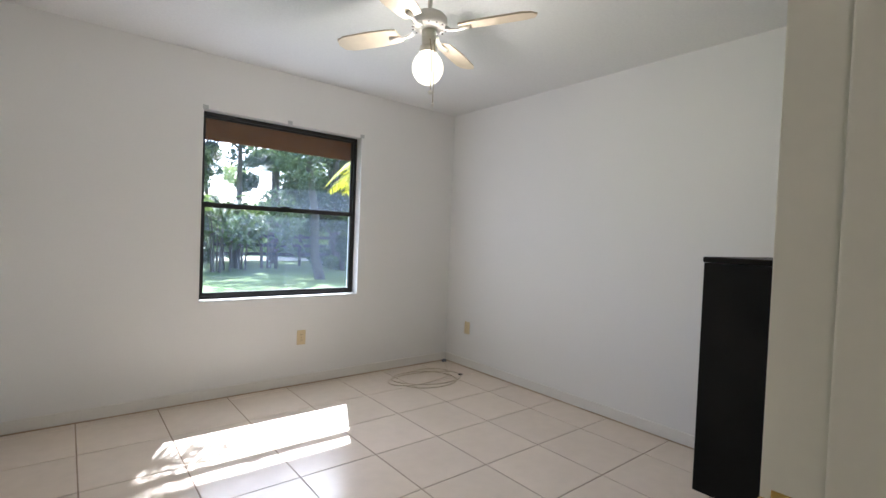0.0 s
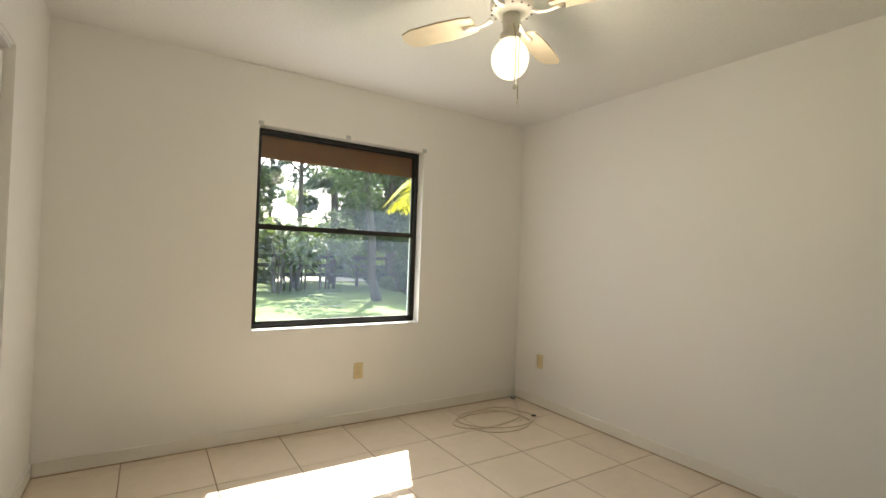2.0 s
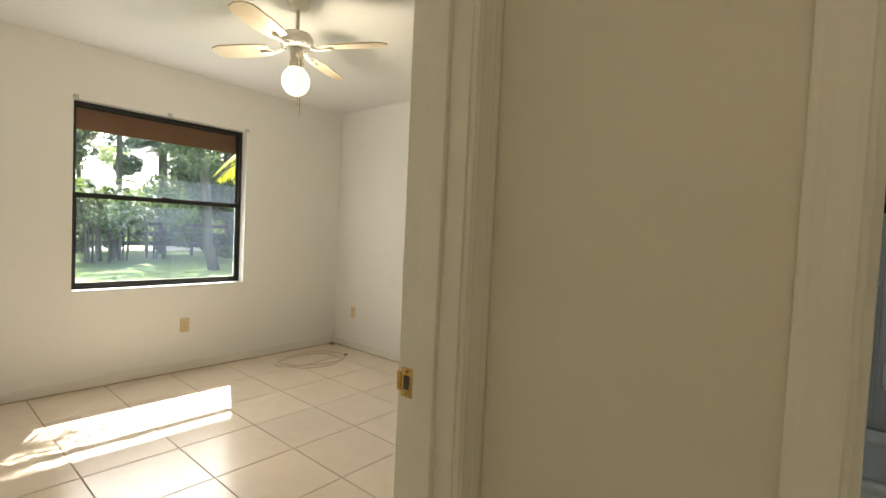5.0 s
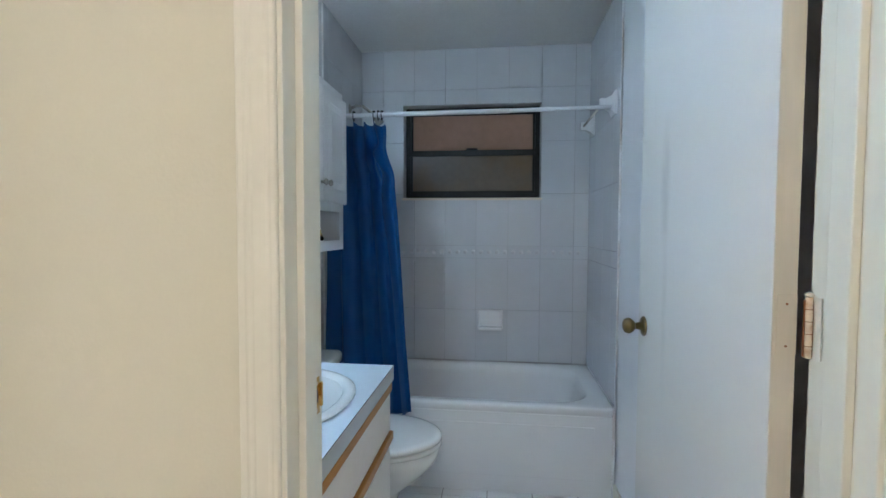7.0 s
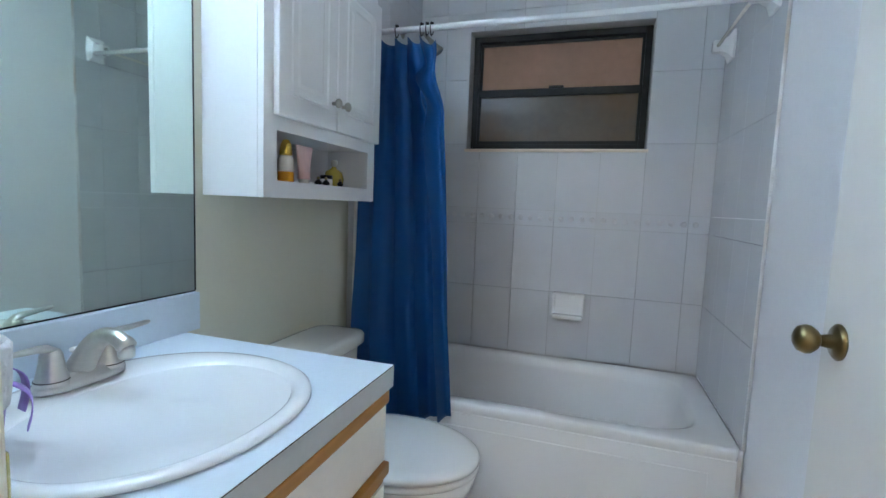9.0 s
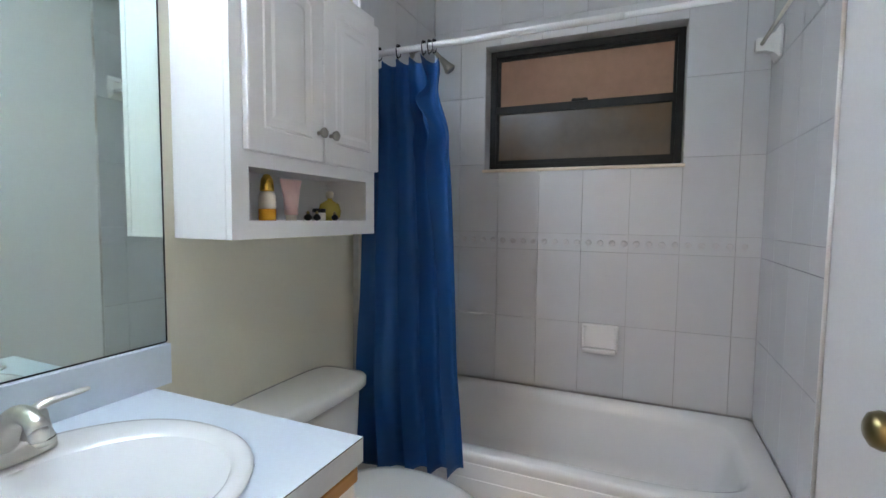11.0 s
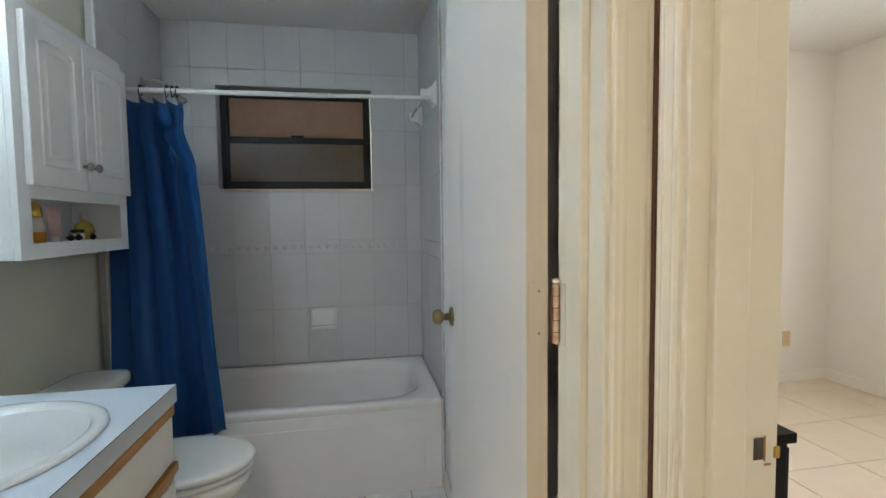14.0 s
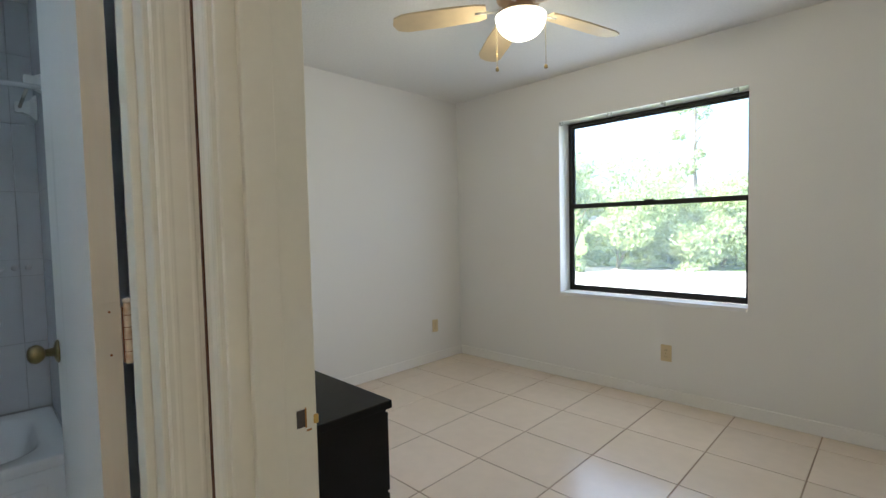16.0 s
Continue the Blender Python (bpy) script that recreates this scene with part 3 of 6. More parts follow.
def window(name, to_world, u0, u1, z0, z1, depth, rail, mat_top, mat_bottom, label, sill_mat, sill, bar=0.024, behind=()):
    """A single-hung window: outer frame, two sashes and a sill. to_world(u, d, z): u along the wall, d outwards from the frame's inner face."""
    def bx(*rows, bevel=0.0):
        bm = bmesh.new()
        for a0, a1, d0, d1, b0, b1 in rows:
            p, q = to_world(a0, d0, b0), to_world(a1, d1, b1)
            lo = [min(i, j) for i, j in zip(p, q)]
            hi = [max(i, j) for i, j in zip(p, q)]
            box(bm, lo[0], hi[0], lo[1], hi[1], lo[2], hi[2], bevel=bevel)
        return bm
    c = to_world((u0 + u1) / 2, 0, z0)
    w = empty(name, *c, label, "window", kind="structure")
    f = part("window_frame", bx((u0, u0 + bar, 0, depth, z0, z1), (u1 - bar, u1, 0, depth, z0, z1), (u0 + bar, u1 - bar, 0, depth, z1 - bar, z1), (u0 + bar, u1 - bar, 0, depth, z0, z0 + bar * 1.1), bevel=0.002), BRONZE, w)
    lower = part("lower_sash", bx((u0 + bar, u0 + bar + 0.014, 0.004, 0.026, z0 + bar, rail), (u1 - bar - 0.014, u1 - bar, 0.004, 0.026, z0 + bar, rail), (u0 + bar, u1 - bar, 0.004, 0.028, rail - 0.022, rail + 0.014), (u0 + bar, u1 - bar, 0.004, 0.026, z0 + bar, z0 + bar + 0.02), bevel=0.0015), BRONZE, w)
    part("latch", bx(((u0 + u1) / 2 - 0.035, (u0 + u1) / 2 + 0.035, -0.006, 0.02, rail + 0.012, rail + 0.024), bevel=0.003), BRONZE, lower)
    upper = part("upper_sash", bx((u0 + bar, u0 + bar + 0.012, 0.03, 0.05, rail, z1 - bar), (u1 - bar - 0.012, u1 - bar, 0.03, 0.05, rail, z1 - bar), (u0 + bar, u1 - bar, 0.03, 0.05, rail - 0.02, rail + 0.012), (u0 + bar, u1 - bar, 0.03, 0.05, z1 - bar - 0.012, z1 - bar), bevel=0.0015), BRONZE, w)
    for mat, d, b0, b1 in ((mat_bottom, 0.014, z0 + bar + 0.018, rail - 0.02), (mat_top, 0.04, rail + 0.01, z1 - bar - 0.01)):
        pane = part("pane", bx((u0 + bar + 0.010, u1 - bar - 0.010, d, d + 0.004, b0, b1)), mat, w)
        pane.visible_shadow = False
    part("window_sill", bx((u0 - sill[0], u1 + sill[0], -sill[1], -0.001, z0 - sill[2], z0), bevel=0.003), sill_mat, w)
    for pname, mat, r in behind:
        part(pname, bx(r, bevel=0.001), mat, w)
    return w


window("window_1", lambda u, d, z: (u, 3.846 + d, z), 0.916, 2.148, 0.719, 2.057, 0.06, 1.402, GLASS, GLASS, "dark bronze aluminium single-hung bedroom window onto a garden", SILL, (0.0, 0.085, 0.014), behind=[("brown_blind", BROWN_PANEL, (0.94, 2.12, 0.052, 0.058, 1.868, 2.04))])
window("window_2", lambda u, d, z: (u, -4.415 - d, z), 0.783, 2.082, 0.704, 2.070, 0.05, 1.40, GLASS_VEILED, GLASS_VEILED, "dark bronze aluminium single-hung window of the second bedroom", SILL, (0.0, 0.150, 0.027))
window("window_3", lambda u, d, z: (3.112 + d, u, z), -0.862, -0.03, 1.434, 1.997, 0.06, 1.722, KRAFT, DARK_KRAFT, "small dark bronze bathroom window covered with brown paper", material("marble_sill", (0.74, 0.65, 0.52), rough=0.3, vary=0.05, grain=12, stain=6), (0.012, 0.079, 0.014), bar=0.028, behind=[("backing_board", DARK_KRAFT, (-0.83, -0.06, 0.052, 0.060, 1.46, 1.97))])


def bracket(x, y, z, s):
    b = empty("curtain_bracket", x, y, z, "small white curtain-rod bracket above the window", "bracket", "curtain brackets")
    part("plate", boxes((x - 0.018, x + 0.018, min(y, y - s * 0.004), max(y, y - s * 0.004), z - 0.014, z + 0.016), bevel=0.001), BRACKET, b)
    part("hook", boxes((x - 0.010, x + 0.010, min(y - s * 0.004, y - s * 0.022), max(y - s * 0.004, y - s * 0.026), z - 0.008, z + 0.012), bevel=0.002), BRACKET, b)


for bx_ in (0.925, 1.52, 2.15):
    bracket(bx_, 3.766, 2.068, 1)
for bx_ in (0.85, 1.28, 1.66, 2.06):
    bracket(bx_, -4.268, 2.052, -1)


def outlet(x, y, z, axis, s):
    """A duplex outlet; s: the way that it faces along its axis."""
    o = empty("outlet", x, y, z, "almond duplex outlet with a plain cover plate", "outlet", "wall outlets")

    def bx(u0, u1, d0, d1, z0, z1, bevel=0.0):
        a, b = sorted((s * d0, s * d1))
        return box(bmesh.new(), x + u0, x + u1, y + a, y + b, z + z0, z + z1, bevel) if axis == "y" else box(bmesh.new(), x + a, x + b, y + u0, y + u1, z + z0, z + z1, bevel)
    part("cover_plate", bx(-0.036, 0.036, 0, 0.006, -0.058, 0.058, 0.003), PLATE, o)
    for dz in (-0.022, 0.022):
        sock = part("socket", bx(-0.015, 0.015, 0.006, 0.0085, dz - 0.013, dz + 0.013, 0.001), PLATE, o)
        for du in (-0.006, 0.006):
            part("slot", bx(du - 0.001, du + 0.001, 0.0085, 0.0092, dz - 0.004, dz + 0.006), LINE, sock)
    part("screw", bx(-0.003, 0.003, 0.006, 0.0078, -0.003, 0.003, 0.0008), OLD_BRASS, o)


outlet(1.663, 3.766, 0.386, "y", -1)
outlet(3.18, 3.46, 0.378, "x", -1)
outlet(3.20, -3.912, 0.333, "x", -1)
outlet(1.262, -4.27, 0.338, "y", 1)


def skirting(name, r, mat=TRIM_WHITE, joint=True):
    structure(name, one(*r, bevel=0.004), mat, "painted skirting board, scuffed along the floor", "baseboard")
    x0, x1, y0, y1, z0, z1 = r
    if not joint:
        return
    structure(name.replace("baseboard", "baseboard_joint"), boxes((x0 - 0.001, x1 + 0.001, y0 - 0.001, y1 + 0.001, 0.0042, z0 - 0.0005)), BASE_JOINT, "dirty brown joint under the skirting board", "baseboard")


skirting("baseboard_1", (-0.136, 3.166, 3.754, 3.766, 0.011, 0.085))
skirting("baseboard_2", (3.168, 3.18, 0.34, 3.766, 0.011, 0.085))
skirting("baseboard_3", (-0.15, -0.138, 3.105, 3.766, 0.011, 0.085))
skirting("baseboard_4", (0.80, 3.166, 0.33, 0.342, 0.012, 0.085))
skirting("baseboard_5", (-0.388, 3.186, -4.27, -4.258, 0.0042, 0.086), BASE_WHITE, False)
skirting("baseboard_6", (3.188, 3.20, -4.27, -1.27, 0.0042, 0.086), BASE_WHITE, False)
skirting("baseboard_7", (0.80, 3.186, -1.268, -1.256, 0.0042, 0.086), BASE_WHITE, False)
skirting("baseboard_8", (0.93, 2.338, -1.155, -1.143, 0.010, 0.085), TRIM)
skirting("baseboard_9", (0.788, 0.80, -0.25, 0.18, 0.010, 0.085))


# ---- closet doors ----
def bifold(y0, y1, knob):
    x0, x1 = -0.215, -0.187
    d = empty("bifold_door", (x0 + x1) / 2, (y0 + y1) / 2, 0.012, "white painted louvred bifold closet door panel", "closet door", "louvred closet doors")
    for a, b in ((y0, y0 + 0.042), (y1 - 0.042, y1)):
        part("stile", one(x0, x1, a, b, 0.012, 2.0, bevel=0.002), LOUVER, d)
    for a, b in ((0.012, 0.12), (0.885, 0.975), (1.93, 2.0)):
        part("rail", one(x0, x1, y0 + 0.042, y1 - 0.042, a, b, bevel=0.002), LOUVER, d)
    first = None
    for lo, hi in ((0.128, 0.88), (0.983, 1.925)):
        n = int((hi - lo) / 0.031)
        for i in range(n):
            z = lo + (i + 0.5) * (hi - lo) / n
            if first is None:
                bm = box(bmesh.new(), -0.003, 0.003, y0 + 0.043, y1 - 0.043, -0.022, 0.022)
                bmesh.ops.rotate(bm, verts=bm.verts, cent=(0, 0, 0), matrix=Matrix.Rotation(radians(-38), 3, "Y"))
                bmesh.ops.translate(bm, verts=bm.verts, vec=(0, -(y0 + y1) / 2, 0))
                first = bpy.data.meshes.new("slat")
                bm.to_mesh(first)
                bm.free()
                first.materials.append(LOUVER)
            s = new("slat", first)
            s.parent = d
            s.location = (0, 0, z - 0.012)
    if knob:
        k = (y0 + 0.021) if knob < 0 else (y1 - 0.021)
        part("knob", lathe(((0.009, 0), (0.008, 0.012), (0.017, 0.018), (0.018, 0.026), (0.012, 0.032), (0.001, 0.033)), x1, k, 0.93, 18, "X"), LOUVER, d, smooth=True)


bifold(2.745, 3.092, -1)
bifold(2.394, 2.741, 0)
bifold(2.043, 2.390, 0)
bifold(1.692, 2.039, 1)
structure("trim_closet_track", one(-0.24, -0.165, 1.69, 3.10, 2.022, 2.04, bevel=0.002), WHITE_METAL, "white closet door track", "trim")


# ---- bathroom ----
def vanity():
    v = empty("vanity_cabinet", 1.27, -0.02, 0, "white laminate vanity cabinet with oak finger-pull strips", "vanity")
    part("carcass", boxes((0.932, 0.948, -0.262, 0.262, 0.09, 0.766), (1.584, 1.60, -0.262, 0.262, 0.09, 0.766), (0.948, 1.584, 0.25, 0.262, 0.09, 0.766), (0.948, 1.584, -0.262, 0.25, 0.09, 0.106), (0.948, 1.584, -0.262, -0.246, 0.106, 0.766)), VAN_WHITE, v)
    part("toe_kick", boxes((0.94, 1.59, -0.21, 0.255, 0.0, 0.089)), BLACK, v)
    d = part("drawer_front", one(0.934, 1.598, -0.280, -0.263, 0.612, 0.735), VAN_WHITE, v)
    part("finger_pull", one(0.934, 1.600, -0.286, -0.263, 0.737, 0.764, bevel=0.004), OAK, v, "oak finger pull strip")
    part("finger_pull", one(0.934, 1.600, -0.290, -0.263, 0.583, 0.610, bevel=0.004), OAK, v, "oak finger pull strip")
    part("finger_pull", one(0.934, 1.600, -0.278, -0.263, 0.560, 0.581, bevel=0.004), OAK, v, "oak finger pull strip")
    for a, b in ((0.934, 1.264), (1.268, 1.598)):
        part("cabinet_door", one(a, b, -0.280, -0.263, 0.10, 0.558), VAN_WHITE, v)


def counter():
    c = empty("countertop", 1.27, -0.01, 0.77, "pale blue laminate countertop, edge coloured grey for shade", "countertop")
    bm = bmesh.new()
    cx, cy, a, b, n = 1.28, -0.022, 0.215, 0.20, 48
    inner = [bm.verts.new(p) for p in oval(cx, cy, a, b, 0.8135, n)]
    x0, x1, y0, y1 = 0.926, 1.612, -0.288, 0.281
    outer = []
    for i in range(n):
        t = 2 * math.pi * i / n
        dx, dy = math.cos(t), math.sin(t)
        k = min((x1 - cx) / dx if dx > 1e-6 else (x0 - cx) / dx if dx < -1e-6 else 9, (y1 - cy) / dy if dy > 1e-6 else (y0 - cy) / dy if dy < -1e-6 else 9)
        outer.append(bm.verts.new((cx + dx * k, cy + dy * k, 0.8135)))
    for i in range(n):
        j = (i + 1) % n
        bm.faces.new((inner[i], outer[i], outer[j], inner[j]))
    for corner in ((x0, y0), (x1, y0), (x1, y1), (x0, y1)):
        near = min(outer, key=lambda v: (v.co.x - corner[0]) ** 2 + (v.co.y - corner[1]) ** 2)
        near.co.x, near.co.y = corner
    bmesh.ops.recalc_face_normals(bm, faces=bm.faces)
    part("top_laminate", bm, COUNTER, c)
    part("front_edge", boxes((0.926, 1.612, -0.288, -0.268, 0.768, 0.8125)), COUNTER_SHADED, c)
    part("end_edge", boxes((1.595, 1.612, -0.267, 0.281, 0.768, 0.8125)), COUNTER_SHADED, c)
    part("seam", boxes((0.926, 1.6128, -0.2886, -0.286, 0.8115, 0.8132)), LINE, c)
    part("backsplash", one(0.926, 1.652, 0.262, 0.283, 0.814, 0.908, bevel=0.002), COUNTER, c)


def sink():
    s = empty("sink", 1.28, -0.022, 0.80, "white oval drop-in porcelain sink in the vanity top", "sink")
    cx, cy = 1.28, -0.022
    rows = ((0.240, 0.229, 0.8145, 0), (0.243, 0.232, 0.817, 0), (0.242, 0.231, 0.8215, 0), (0.236, 0.225, 0.8250, 0), (0.228, 0.213, 0.8262, -0.003), (0.218, 0.196, 0.8250, -0.012), (0.208, 0.178, 0.8205, -0.022), (0.200, 0.167, 0.8125, -0.027), (0.192, 0.158, 0.800, -0.030), (0.180, 0.146, 0.775, -0.032), (0.160, 0.128, 0.740, -0.034), (0.130, 0.102, 0.710, -0.036), (0.085, 0.068, 0.692, -0.036), (0.04, 0.035, 0.686, -0.036), (0.022, 0.022, 0.684, -0.036))
    part("basin", loft([oval(cx, cy + dy, a, b, z, 56, 2.15) for a, b, z, dy in rows]), PORCELAIN, s, smooth=True)
    part("drain", lathe(((0.024, 0.0), (0.022, 0.003), (0.012, 0.001), (0.001, 0.001)), cx, cy - 0.036, 0.685, 20), NICKEL, s, "brushed nickel drain", True)


def faucet():
    x, y, z = 1.290, 0.150, 0.8245
    f = empty("faucet", x, y, z, "brushed nickel two-handle centerset faucet on the sink", "faucet")
    part("base", loft([oval(x, y, 0.071, 0.026, z, 44, 2.6), oval(x, y, 0.072, 0.027, z + 0.004, 44, 2.6), oval(x, y, 0.069, 0.024, z + 0.012, 44, 2.6), oval(x, y, 0.060, 0.020, z + 0.017, 44, 2.6), oval(x, y, 0.034, 0.018, z + 0.024, 44, 2.4)]), NICKEL, f, smooth=True)
    pts, rad = [], []
    for i in range(19):
        a = i / 18
        pts.append((x, y + 0.008 - 0.116 * a ** 1.1, z + 0.006 + 0.082 * math.sin(math.pi * (0.03 + 0.665 * a))))
        rad.append(0.0235 - 0.0105 * min(1.0, a * 1.35) ** 0.8 + (0.0012 if a > 0.9 else 0))
    sp = part("spout", tube(bmesh.new(), pts, 0.015, 18, rad), NICKEL, f, smooth=True)
    part("aerator", lathe(((0.0105, 0.0), (0.0122, 0.002), (0.0125, 0.014), (0.010, 0.020)), x, pts[-1][1] + 0.004, pts[-1][2] - 0.017, 18), NICKEL, sp, smooth=True)
    for s in (-1, 1):
        hx = x + s * 0.046
        h = part("handle_body", lathe(((0.0255, 0), (0.0245, 0.006), (0.020, 0.022), (0.0165, 0.040), (0.0155, 0.050), (0.012, 0.057), (0.001, 0.060)), hx, y, z + 0.010, 24), NICKEL, f, smooth=True)
        part("collar_line", lathe(((0.0243, 0), (0.0246, 0.0008), (0.0238, 0.0016)), hx, y, z + 0.0185, 24), LINE, h)
        rows = []
        for q, rise, wide, thick in ((-0.010, 0.056, 0.010, 0.006), (0.004, 0.064, 0.012, 0.0075), (0.020, 0.068, 0.0095, 0.006), (0.045, 0.069, 0.0085, 0.0045), (0.066, 0.071, 0.0095, 0.004), (0.074, 0.072, 0.006, 0.003)):
            rows.append([(hx + s * q, y - 0.10 * q + wide * math.cos(t), z + 0.006 + rise + thick * math.sin(t)) for t in [2 * math.pi * k / 14 for k in range(14)]])
        part("lever", loft(rows), NICKEL, h, smooth=True)
    part("lift_rod", lathe(((0.003, 0), (0.003, 0.034), (0.007, 0.037), (0.0075, 0.042), (0.001, 0.045)), x + 0.004, y + 0.022, z + 0.012, 12), NICKEL, f, smooth=True)


def mirror():
    m = empty("wall_mirror", 1.285, 0.264, 0.91, "large frameless wall mirror above the vanity backsplash", "mirror")
    part("mirror_glass", boxes((0.926, 1.650, 0.2765, 0.2825, 0.912, 1.98)), MIRROR, m)
    part("edge_strip", boxes((1.6505, 1.6525, 0.275, 0.2828, 0.911, 1.981), (0.926, 1.650, 0.2755, 0.2828, 0.9085, 0.9115)), BLACK_METAL, m, "thin dark edge of the mirror")


def wall_cabinet():
    x0, x1, y0, y1, z0, z1 = 1.683, 2.268, 0.098, 0.283, 1.150, 1.835
    c = empty("wall_cabinet", (x0 + x1) / 2, y1, z0, "white bathroom wall cabinet with two doors and an open shelf", "cabinet")
    t = 0.016
    part("side_panel", one(x0, x0 + t, y0 + 0.018, y1, z0, z1, bevel=0.0015), CAB_WHITE, c)
    part("side_panel", one(x1 - t, x1, y0 + 0.018, y1, z0, z1, bevel=0.0015), CAB_WHITE, c)
    part("bottom_panel", one(x0 + t, x1 - t, y0 + 0.018, y1, z0 + 0.025, z0 + 0.041, bevel=0.0015), CAB_WHITE, c)
    part("shelf", one(x0 + t, x1 - t, y0 + 0.018, y1, 1.325, 1.340, bevel=0.0015), CAB_WHITE, c)
    part("top_panel", one(x0, x1, y0, y1, z1, z1 + 0.016, bevel=0.0015), CAB_WHITE, c)
    part("back_panel", boxes((x0 + t, x1 - t, y1 - 0.006, y1 - 0.001, z0 + 0.03, z1)), CAB_WHITE, c)
    part("face_frame", boxes((x0, x0 + 0.05, y0, y0 + 0.017, z0, z1), (x1 - 0.05, x1, y0, y0 + 0.017, z0, z1), (x0 + 0.05, x1 - 0.05, y0, y0 + 0.017, z0, z0 + 0.043), (x0 + 0.05, x1 - 0.05, y0, y0 + 0.017, 1.317, 1.40), (x0 + 0.05, x1 - 0.05, y0, y0 + 0.017, 1.79, z1)), CAB_WHITE, c)
    xm = (x0 + x1) / 2 + 0.008
    for a, b, ks in ((x0 + 0.032, xm - 0.002, 1), (xm + 0.002, x1 - 0.002, -1)):
        d = part("cabinet_door", one(a, b, y0 - 0.019, y0 - 0.001, 1.352, 1.815, bevel=0.004), CAB_WHITE, c)
        bm = bmesh.new()
        lo, hi, zl, zh = a + 0.055, b - 0.055, 1.415, 1.745
        ring0 = [(lo, zl), (hi, zl), (hi, zh), (hi - 0.02, zh + 0.012), (lo + 0.02, zh + 0.012), (lo, zh)]
        mx, mz = (lo + hi) / 2, (zl + zh) / 2

        def inset(ring, k, yy):
            return [bm.verts.new((mx + (u - mx) * (1 - k / (hi - mx)), yy, mz + (w - mz) * (1 - k / (zh - mz)))) for u, w in ring]
        rr = [inset(ring0, 0.0, y0 - 0.0192), inset(ring0, 0.006, y0 - 0.0165), inset(ring0, 0.010, y0 - 0.0165), inset(ring0, 0.028, y0 - 0.0215)]
        rr.insert(0, inset(ring0, -0.004, y0 - 0.0225))
        rr.insert(0, inset(ring0, -0.008, y0 - 0.0192))
        for p, q in zip(rr, rr[1:]):
            for i in range(len(p)):
                j = (i + 1) % len(p)
                bm.faces.new((p[i], p[j], q[j], q[i]))
        bm.faces.new(rr[-1])
        bmesh.ops.recalc_face_normals(bm, faces=bm.faces)
        part("raised_panel", bm, CAB_WHITE, d)
        k = b - 0.024 if ks > 0 else a + 0.024
        part("knob", lathe(((0.006, 0), (0.005, -0.010), (0.013, -0.016), (0.014, -0.022), (0.009, -0.027), (0.001, -0.028)), k, y0 - 0.019, 1.428, 18, "Y"), KNOB_NICKEL, d, "nickel knob", True)


def niche_things():
    zf = 1.192
    b = empty("perfume_bottle", 1.852, 0.16, zf, "clear bottle with amber liquid and gold cap on the shelf", "bottle")
    part("liquid", lathe(((0.020, 0.0), (0.022, 0.003), (0.022, 0.030), (0.021, 0.031)), 1.852, 0.16, zf, 20), AMBER, b, smooth=True)
    part("bottle_body", lathe(((0.022, 0.0), (0.022, 0.030), (0.018, 0.040), (0.012, 0.044)), 1.852, 0.16, zf + 0.0315, 20), CLEAR_PLASTIC, b, smooth=True)
    part("cap", lathe(((0.017, 0), (0.018, 0.004), (0.015, 0.030), (0.008, 0.042), (0.001, 0.044)), 1.852, 0.16, zf + 0.076, 20), GOLD, b, smooth=True)
    t = empty("cream_tube", 1.952, 0.17, zf, "pink cosmetic tube standing on its cap", "tube")
    part("cap", lathe(((0.015, 0), (0.015, 0.016)), 1.952, 0.17, zf, 18), CLEAR_PLASTIC, t, smooth=False)
    part("tube_body", loft([oval(1.952, 0.17, 0.017 + 0.027 * k, 0.017 * (1 - k) + 0.002, zf + 0.016 + 0.098 * k, 20) for k in (0, 0.25, 0.5, 0.75, 1.0)]), PINK, t, smooth=True)
    for i, (x, y, r) in enumerate(((1.998, 0.15, 0.012), (2.025, 0.14, 0.011), (2.11, 0.14, 0.010))):
        s = empty("trinket", x, y, zf, "small dark bead trinket on the cabinet shelf", "trinket", "shelf trinkets")
        part("bead", lathe(((0.004, 0), (r, 0.006), (r, 0.012), (0.004, 0.02)), x, y, zf, 14), BLACK_METAL, s, smooth=True)
        part("bead_cap", lathe(((0.004, 0), (0.006, 0.004), (0.002, 0.009)), x, y, zf + 0.0195, 10), OLD_BRASS, s, smooth=True)
    j = empty("cosmetic_jar", 2.066, 0.165, zf, "small white jar with a dark lid", "jar")
    part("jar_body", lathe(((0.018, 0), (0.020, 0.003), (0.020, 0.022), (0.018, 0.024)), 2.066, 0.165, zf, 18), CLEAR_PLASTIC, j, smooth=True)
    part("lid", lathe(((0.020, 0), (0.020, 0.010), (0.018, 0.012)), 2.066, 0.165, zf + 0.0245, 18), BLACK_METAL, j)
    o = empty("perfume_flask", 2.145, 0.185, zf, "round yellow-green perfume flask", "bottle")
    part("flask", lathe(((0.024, 0), (0.042, 0.010), (0.046, 0.03), (0.038, 0.052), (0.012, 0.064), (0.010, 0.072)), 2.145, 0.185, zf, 22, sy=0.6), OLIVE, o, smooth=True)
    part("cap", lathe(((0.011, 0), (0.012, 0.018), (0.008, 0.022)), 2.145, 0.185, zf + 0.070, 16), CLEAR_PLASTIC, o, smooth=True)


